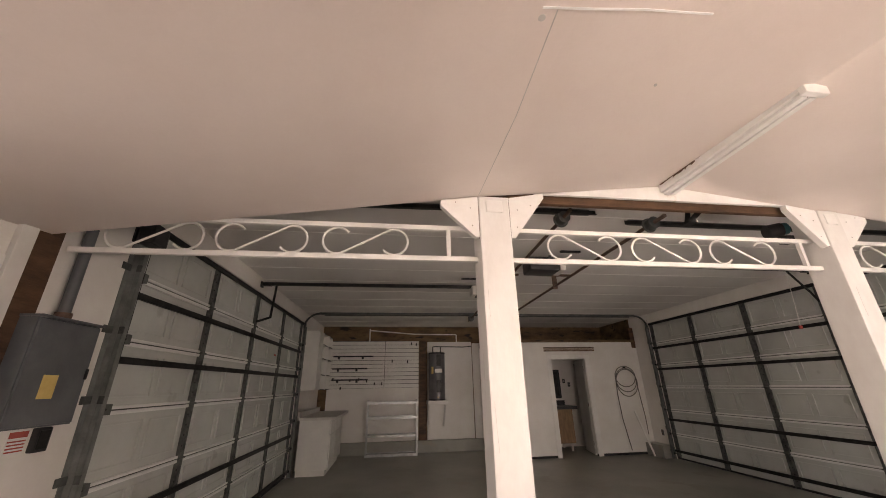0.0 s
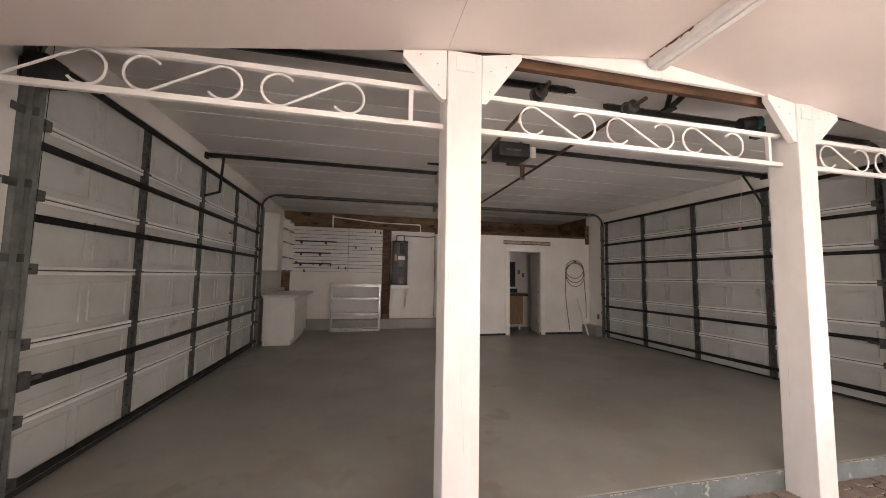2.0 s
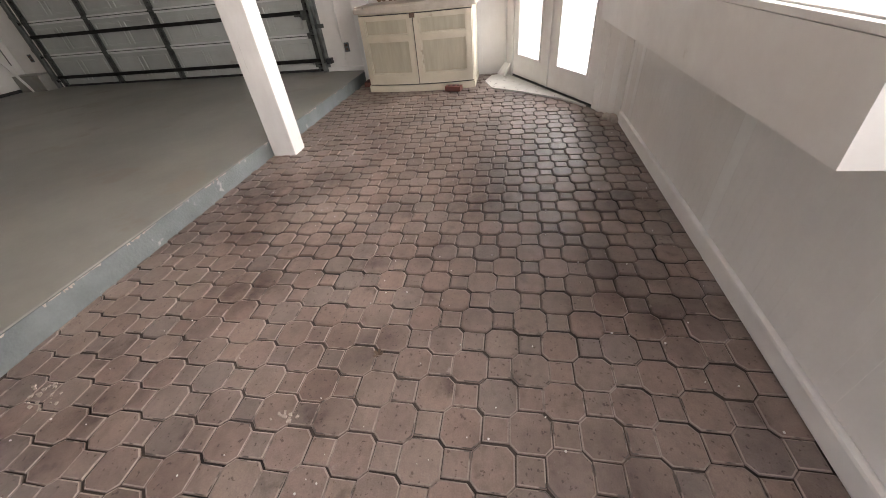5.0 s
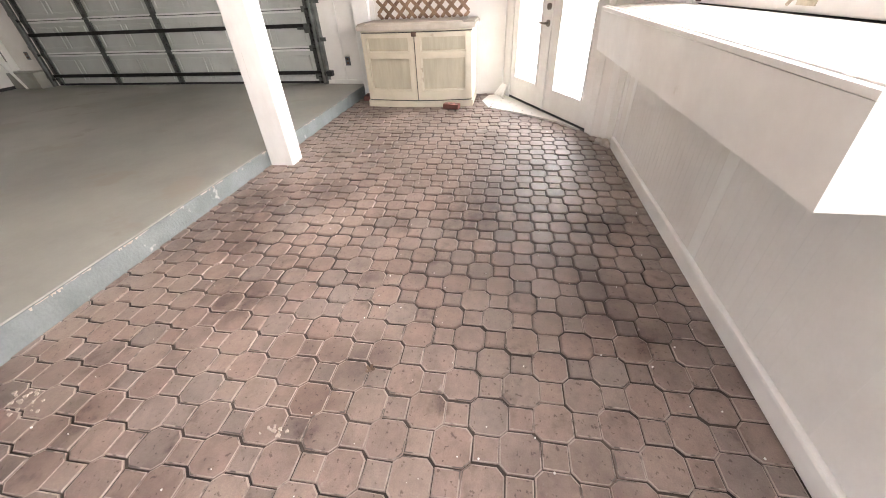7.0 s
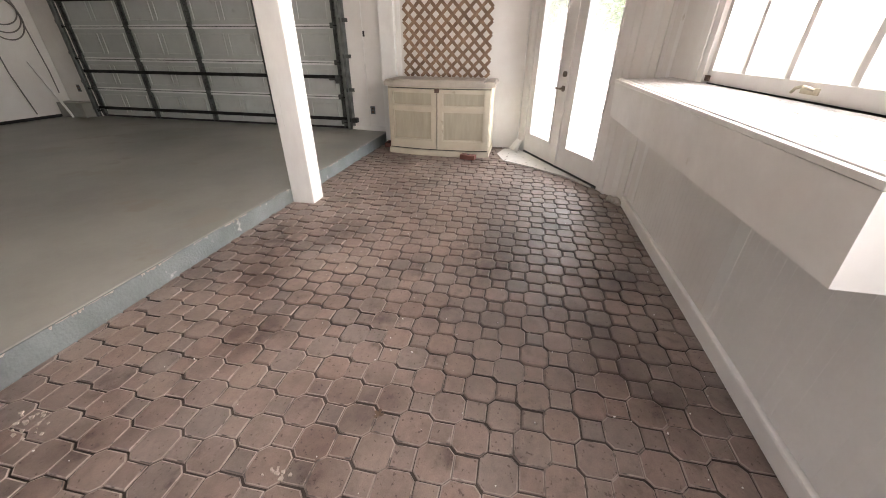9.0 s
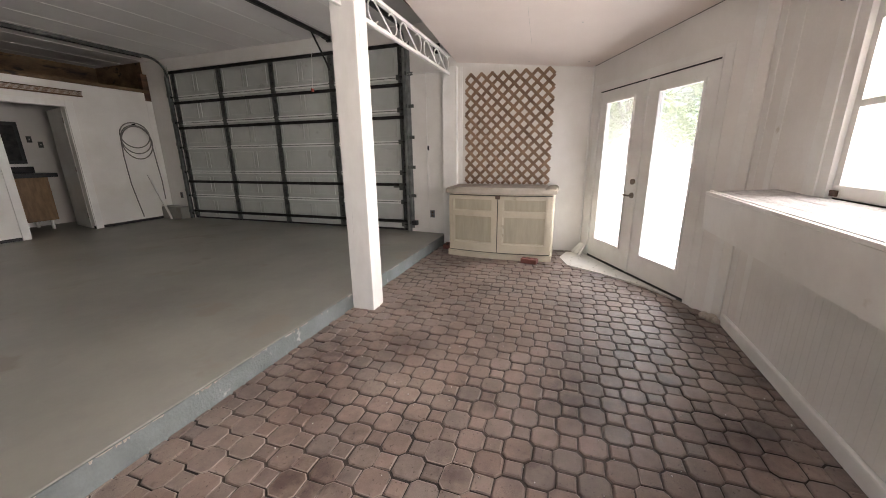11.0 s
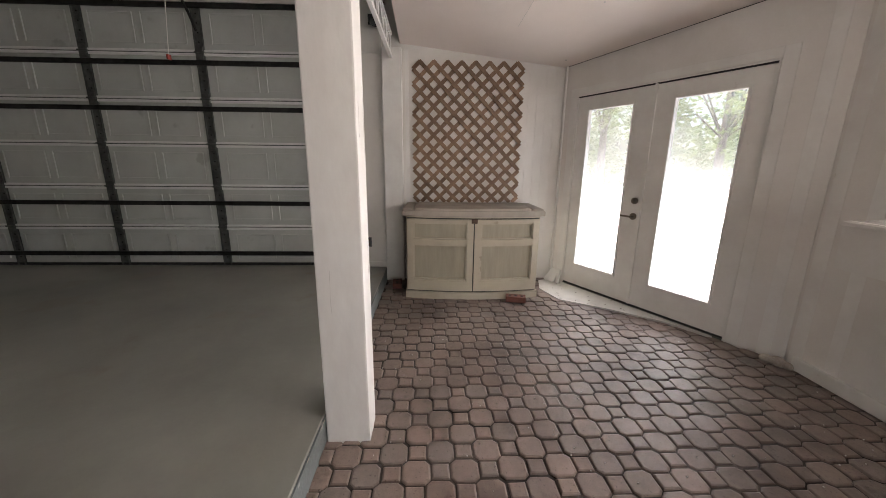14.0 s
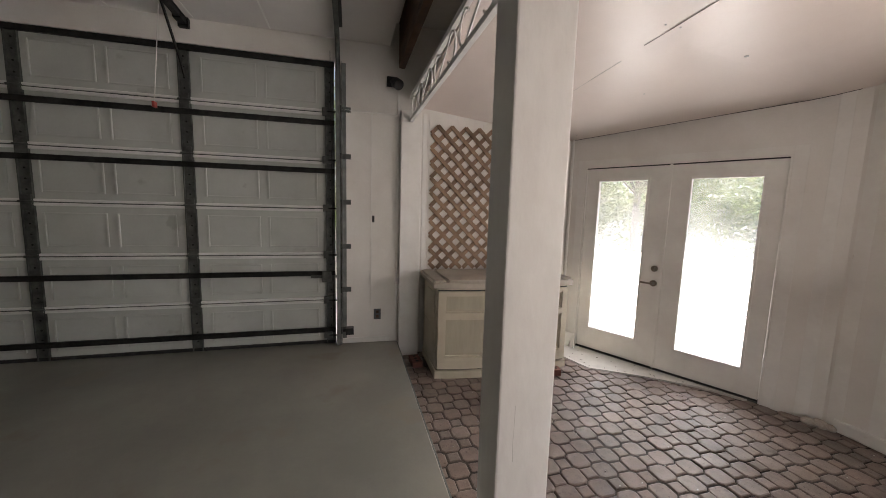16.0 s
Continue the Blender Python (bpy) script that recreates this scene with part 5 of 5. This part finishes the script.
vanity = thing("bathroom_vanity", "oak vanity with a black top on small feet", "vanity")
part("body", boxes((3.45, 9.3, 0.32, 4.46, 9.9, 1.07), bevel=0.006), VANITY_WOOD, vanity)
part("top", boxes((3.43, 9.24, 1.07, 4.58, 9.95, 1.14), bevel=0.006), BLACK, vanity, "black stone top")
part("splash", boxes((3.43, 9.92, 1.14, 4.58, 9.95, 1.25)), BLACK, vanity)
for x in (4.38, 3.52):
    for y in (9.36, 9.84):
        part("foot", rod(bmesh.new(), (x, y, SLAB_Z), (x, y, 0.32), 0.025, 12), LAMINATE, vanity)
mirror = thing("bathroom_mirror", "dark framed mirror above the vanity", "mirror")
part("frame", boxes((3.90, NORTH - 0.10, 1.30, 4.52, NORTH - 0.061, 2.02), bevel=0.006), BLACK, mirror)
part("glass", boxes((3.96, NORTH - 0.104, 1.36, 4.46, NORTH - 0.1005, 1.96)), DARK_STEEL, mirror)
rail = thing("towel_rail", "dark towel rail on the bathroom wall", "towel rail")
part("bar", boxes((4.98, NORTH - 0.12, 2.12, 5.26, NORTH - 0.09, 2.16)), BLACK, rail)
for x in (5.0, 5.22):
    part("stand", boxes((x, NORTH - 0.12, 2.13, x + 0.015, NORTH - 0.06, 2.145)), BLACK, rail)
for x, z in ((4.64, 1.73), (4.78, 1.64)):
    sw = thing("wall_switch", "pale switch plate on the bathroom wall", "switch", group="bathroom switches")
    part("plate", boxes((x - 0.035, NORTH - 0.066, z - 0.055, x + 0.035, NORTH - 0.061, z + 0.055), bevel=0.002), GALVANISED, sw)
    part("toggle", boxes((x - 0.006, NORTH - 0.075, z - 0.012, x + 0.006, NORTH - 0.066, z + 0.012)), WHITE_TRIM, sw)

hose = thing("garden_hose", "thin dark hose coiled on the white partition", "hose")
coil = []
for k, (rx, rz, zc) in enumerate(((0.255, 0.23, 1.80), (0.26, 0.26, 1.72), (0.265, 0.30, 1.66))):
    ring = [(5.54 + rx * math.cos(a), BATH_Y - 0.02 - 0.012 * k, zc + rz * math.sin(a)) for a in (2 * math.pi * i / 40 for i in range(41))]
    part("coil", tube(bmesh.new(), ring, 0.010, 6), HOSE, hose, "", True)
part("tail", tube(bmesh.new(), [(5.285, BATH_Y - 0.02, 1.76), (5.27, BATH_Y - 0.02, 1.4), (5.29, BATH_Y - 0.02, 0.9), (5.33, BATH_Y - 0.025, 0.6), (5.38, BATH_Y - 0.03, 0.25)], 0.009, 6), HOSE, hose, "", True)
part("tail", tube(bmesh.new(), [(5.80, BATH_Y - 0.02, 1.76), (5.83, BATH_Y - 0.02, 1.3), (5.86, BATH_Y - 0.02, 0.9), (5.85, BATH_Y - 0.03, 0.55)], 0.009, 6), HOSE, hose, "", True)
part("nail", rod(bmesh.new(), (5.54, BATH_Y, 2.0), (5.54, BATH_Y - 0.07, 2.0), 0.012), DARK_STEEL, hose)
single("white_stick", beam(bmesh.new(), (5.74, 8.28, SLAB_Z), (5.62, BATH_Y - 0.02, 1.05), 0.04, 0.012, up=(0, 1, 0)), WHITE_TRIM, "white painted stick leaning on the partition", "stick")
for m, y, z, lab in ((E_TURN, 2.62, 0.45, "brown wall outlet on the white wall"), (E_TURN, 8.22, 0.62, "brown wall outlet near the corner")):
    o = thing("wall_outlet", lab, "outlet", m, "wall outlets")
    part("plate", boxes((y - 0.037, 0.0005, z - 0.058, y + 0.037, 0.008, z + 0.058), bevel=0.003), PANEL_GREY, o)
    for dz in (-0.025, 0.025):
        part("socket", boxes((y - 0.016, 0.008, z + dz - 0.014, y + 0.016, 0.0105, z + dz + 0.014), bevel=0.003), RUSTY, o)
key = thing("key_switch", "small black switch on the white wall", "switch", E_TURN)
part("body", boxes((2.655, 0.0005, 1.43, 2.68, 0.014, 1.50), bevel=0.004), BLACK, key)
part("button", boxes((2.662, 0.014, 1.455, 2.673, 0.018, 1.475)), DARK_STEEL, key)

flood = thing("flood_lamp", "small black floodlight high on the white wall", "lamp")
part("head", rod(bmesh.new(), (5.80, 2.44, 2.76), (5.86, 2.47, 2.80), 0.05, 18), BLACK, flood, "", True)
part("arm", rod(bmesh.new(), (5.86, 2.47, 2.80), (EAST - 0.01, 2.50, 2.84), 0.014), BLACK, flood)
part("plate", boxes((EAST - 0.014, 2.46, 2.79, EAST - 0.0005, 2.54, 2.89), bevel=0.003), BLACK, flood)

# ---------------------------------------------------------------- outdoors beyond the glass


def leafy(name, spots, count, size, mat, parent, seed):
    rng = random.Random(seed)
    verts, faces = [], []
    for i in range(count):
        c, r = rng.choice(spots)
        while True:
            d = Vector((rng.uniform(-1, 1), rng.uniform(-1, 1), rng.uniform(-1, 1)))
            if 0.3 < d.length < 1:
                break
        p = Vector(c) + d * r
        a = Vector((rng.uniform(-1, 1), rng.uniform(-1, 1), rng.uniform(-0.6, 0.6))).normalized() * size * rng.uniform(0.6, 1.4)
        b = a.cross(Vector((rng.uniform(-1, 1), rng.uniform(-1, 1), rng.uniform(-1, 1)))).normalized() * size * 0.4
        n = len(verts)
        verts += [p - a, p + b, p + a, p - b]
        faces.append((n, n + 1, n + 2, n + 3))
    me = bpy.data.meshes.new(name)
    me.from_pydata([tuple(v) for v in verts], [], faces)
    me.materials.append(mat)
    ob = new(name, me)
    ob.parent = parent
    return ob


def tree(x, y, h, spread, seed):
    rng = random.Random(seed)
    t = thing("tree", "leafy green tree beyond the paved yard", "tree", pose(x, y, -0.06), "yard trees")
    trunk = bmesh.new()
    bmesh.ops.create_cone(trunk, cap_ends=True, segments=12, radius1=0.16, radius2=0.09, depth=h * 0.6, matrix=Matrix.Translation((0, 0, h * 0.3)))
    spots = []
    for k in range(9):
        a, up = rng.uniform(0, 6.28), rng.uniform(0.35, 0.95)
        tip = Vector((math.cos(a) * spread * rng.uniform(0.4, 1), math.sin(a) * spread * rng.uniform(0.4, 1), h * up))
        tube(trunk, [(0, 0, h * 0.35), tip * 0.5 + Vector((0, 0, h * 0.25)), tip], 0.03, 6)
        spots.append((tip, spread * rng.uniform(0.35, 0.6)))
    part("trunk", trunk, BARK, t)
    leafy("crown", spots, 5200, 0.11, LEAF, t, seed)
    return t


for i, (x, y, h, s) in enumerate(((15.5, -1.2, 6.5, 2.2), (15.2, -4.4, 7.0, 2.4), (13.6, -7.6, 6.5, 2.3), (10.6, -10.6, 6.5, 2.3), (16.0, 2.2, 7.0, 2.4))):
    tree(x, y, h, s, 11 + i)
hedge_spots = []
for k in range(34):
    a = radians(-72 + k * 2.6)
    hedge_spots += [((3.5 + 14.5 * math.cos(a), 0.5 + 14.5 * math.sin(a), 1.0), 1.25), ((3.5 + 15.5 * math.cos(a), 0.5 + 15.5 * math.sin(a), 2.4 + 0.7 * math.sin(k * 1.9)), 1.4)]
hedge = thing("hedge", "dense sunlit green hedge along the yard", "hedge")
leafy("leaves", hedge_spots, 22000, 0.15, LEAF, hedge, 5)

# ---------------------------------------------------------------- pavers
structure("pavement_bed", boxes((-2.2, -0.75, -0.06, 6.0, EDGE_Y - 0.008, -0.010)), SAND, "dark sandy bed between the pavers", "paver bed")
pavement = thing("pavement", "worn reddish octagon and square pavers with open joints", "pavement", kind="structure")
OCT, SQ = 0.1395, 0.0885


def paver_mesh(name, outline, seed, worn=1.0):
    """One paver: sides, a rounded shoulder and a slightly uneven top."""
    rng = random.Random(seed)
    rings = []
    for shrink, z in ((0.0, -0.03), (0.0002 * worn, -0.004 - 0.0045 * worn), (0.0018 + 0.0016 * worn, -0.0006 - 0.0012 * worn), (0.0055 + 0.004 * worn, 0.0012)):
        rings.append([(x * (1 - shrink / max(abs(x), abs(y), 0.03)) + (rng.uniform(-0.0009, 0.0009) if z > -0.02 else 0), y * (1 - shrink / max(abs(x), abs(y), 0.03)) + (rng.uniform(-0.0009, 0.0009) if z > -0.02 else 0), z + rng.uniform(-0.0006, 0.0006)) for x, y in outline])
    n = len(outline)
    verts = [v for r in rings for v in r]
    faces = [(k * n + i, k * n + (i + 1) % n, (k + 1) * n + (i + 1) % n, (k + 1) * n + i) for k in range(3) for i in range(n)] + [tuple(range(3 * n, 4 * n))]
    me = bpy.data.meshes.new(name)
    me.from_pydata(verts, [], faces)
    me.materials.append(PAVER)
    me.materials.append(SAND)
    me.materials.append(PAVER_RIM)
    for k, p in enumerate(me.polygons):
        p.use_smooth = False
        p.material_index = 1 if k < n else 2 if worn == 0.0 and 2 * n <= k < 3 * n else 0   # dirt down in the joint, pale worn rims
    return me


h, q = OCT / 2 - 0.0019, SQ / 2 - 0.0012
OCTAGON = [(q, -h), (h, -q), (h, q), (q, h), (-q, h), (-h, q), (-h, -q), (q * -1, -h)]
SQUARE = [(q, -q), (q, q), (-q, q), (-q, -q)]
octs, squares = [paver_mesh("paver", [(x * 0.988, y * 0.988) for x, y in OCTAGON], 50 + i) for i in range(6)], [paver_mesh("small_paver", [(x * 0.98, y * 0.98) for x, y in SQUARE], 80 + i) for i in range(5)]
tight_octs, tight_squares = [paver_mesh("paver", [(x * 1.011, y * 1.011) for x, y in OCTAGON], 150 + i, 0.0) for i in range(5)], [paver_mesh("small_paver", [(x * 1.011, y * 1.011) for x, y in SQUARE], 180 + i, 0.0) for i in range(5)]
spin = Matrix.Rotation(radians(0.6), 4, "Z")
ROW, ALONG = Vector((0.1168, -0.0027, 0)), Vector((-0.0085, 0.2262, 0))
rng = random.Random(3)
rest = {"v": [], "f": [], "m": []}
for row in range(-30, 42):
    for col in range(-13, 13):
        for small in (0, 1):
            c = Vector((1.295, 0.401, 0)) + ROW * row + ALONG * (col + (row % 2) / 2 + small / 2)
            if not (-2.0 < c.x < 6.0 and -0.72 < c.y < EDGE_Y + 0.03):
                continue
            if (FD.inverted() @ c).y < -0.02:
                continue
            dip = 0.008 * noise.noise(Vector((c.x * 1.3, c.y * 1.3, 0))) + rng.uniform(-1, 1) * (0.0010 + 0.0030 * min(1, max(0, (c.x - 1.4) / 1.2)))
            tip = 0.25 + 0.55 * min(1, max(0, (c.x - 1.4) / 1.2))
            m = Matrix.Translation((c.x + rng.uniform(-0.002, 0.002), c.y + rng.uniform(-0.002, 0.002), dip - 0.002)) @ spin @ pose(0, 0, 0, rng.uniform(-tip, tip), rng.uniform(-tip, tip), rng.uniform(-1.0, 1.0))
            worn = c.x + rng.uniform(-0.5, 0.5) > 1.75
            me = ((squares if small else octs) if worn else (tight_squares if small else tight_octs))[rng.randrange(5)]
            if 0.75 < c.x < 3.35 and -0.7 < c.y < 2.25:
                ob = new(me.name.split(".")[0], me)
                ob.parent = pavement
                ob.matrix_basis = m
            else:
                n = len(rest["v"])
                rest["v"] += [tuple(m @ v.co) for v in me.vertices]
                rest["f"] += [tuple(i + n for i in p.vertices) for p in me.polygons]
                rest["m"] += [p.material_index for p in me.polygons]
far = bpy.data.meshes.new("far_pavers")
far.from_pydata(rest["v"], [], rest["f"])
far.materials.append(PAVER_FAR)
far.materials.append(SAND)
far.materials.append(PAVER_RIM)
far.polygons.foreach_set("material_index", rest["m"])
far_ob = new("far_pavers", far)
far_ob.parent = pavement
tagged(far_ob, "reddish pavers farther off", kind="stuff")

# loose flecks of paint and grit, and a smear of mortar by the post
bits = bmesh.new()
for i in range(260):
    x, y = rng.uniform(0.6, 5.6), rng.uniform(-0.6, 2.25)
    if (FD.inverted() @ Vector((x, y, 0))).y < 0.1:
        continue
    r = rng.uniform(0.0012, 0.0045)
    prism(bits, [(r * rng.uniform(0.6, 1.3) * math.cos(a), r * rng.uniform(0.6, 1.3) * math.sin(a)) for a in (0, 1.3, 2.4, 3.7, 5.1)], 0.002, 0.006, Matrix.Translation((x, y, 0.004)))
single("paint_flecks", bits, LAMINATE, "scattered pale paint flecks on the pavers", "flecks", kind="stuff")
leaves = bmesh.new()
for i in range(40):
    s = rng.uniform(-0.2, 1.5)
    p = FD @ Vector((s, rng.uniform(0.02, 0.5), 0.0))
    beam(leaves, (p.x, p.y, 0.012), (p.x + rng.uniform(-0.02, 0.02), p.y + rng.uniform(-0.02, 0.02) + 0.004, 0.014), 0.006, 0.002)
single("leaf_litter", leaves, BARK, "bits of dry leaf before the doors", "leaf litter", kind="stuff")
smear, dab = bmesh.new(), random.Random(21)
for i in range(34):
    cx, cy = (0.975 + dab.gauss(0, 0.035), 2.09 + dab.gauss(0, 0.05)) if i < 22 else (1.02 + dab.gauss(0, 0.012), 1.04 + dab.gauss(0, 0.03))
    r = dab.uniform(0.002, 0.009)
    prism(smear, [(r * dab.uniform(0.5, 1.4) * math.cos(a), r * dab.uniform(0.5, 1.4) * math.sin(a)) for a in (0, 0.9, 1.7, 2.6, 3.5, 4.4, 5.4)], 0.0, 0.0035 + 0.0003 * (i % 7), Matrix.Translation((cx, cy, 0)) @ Matrix.Rotation(dab.uniform(0, 3), 4, "Z"))
single("mortar_smear", smear, MORTAR, "pale mortar smeared over the pavers beside the slab", "mortar", kind="stuff")

# a dead leaf curled on the pavers
leaf = bmesh.new()
for a, b, up in ((0.0, 0.022, 0.012), (1.1, 0.018, 0.016), (2.3, 0.02, 0.009), (3.6, 0.016, 0.014), (5.0, 0.019, 0.011)):
    tip = (1.301 + b * math.cos(a), 0.773 + b * math.sin(a), 0.006 + up)
    beam(leaf, (1.301, 0.773, 0.005), tip, 0.012, 0.0012)
single("dead_leaf", leaf, BARK, "small curled dead leaf on the pavers", "leaf")
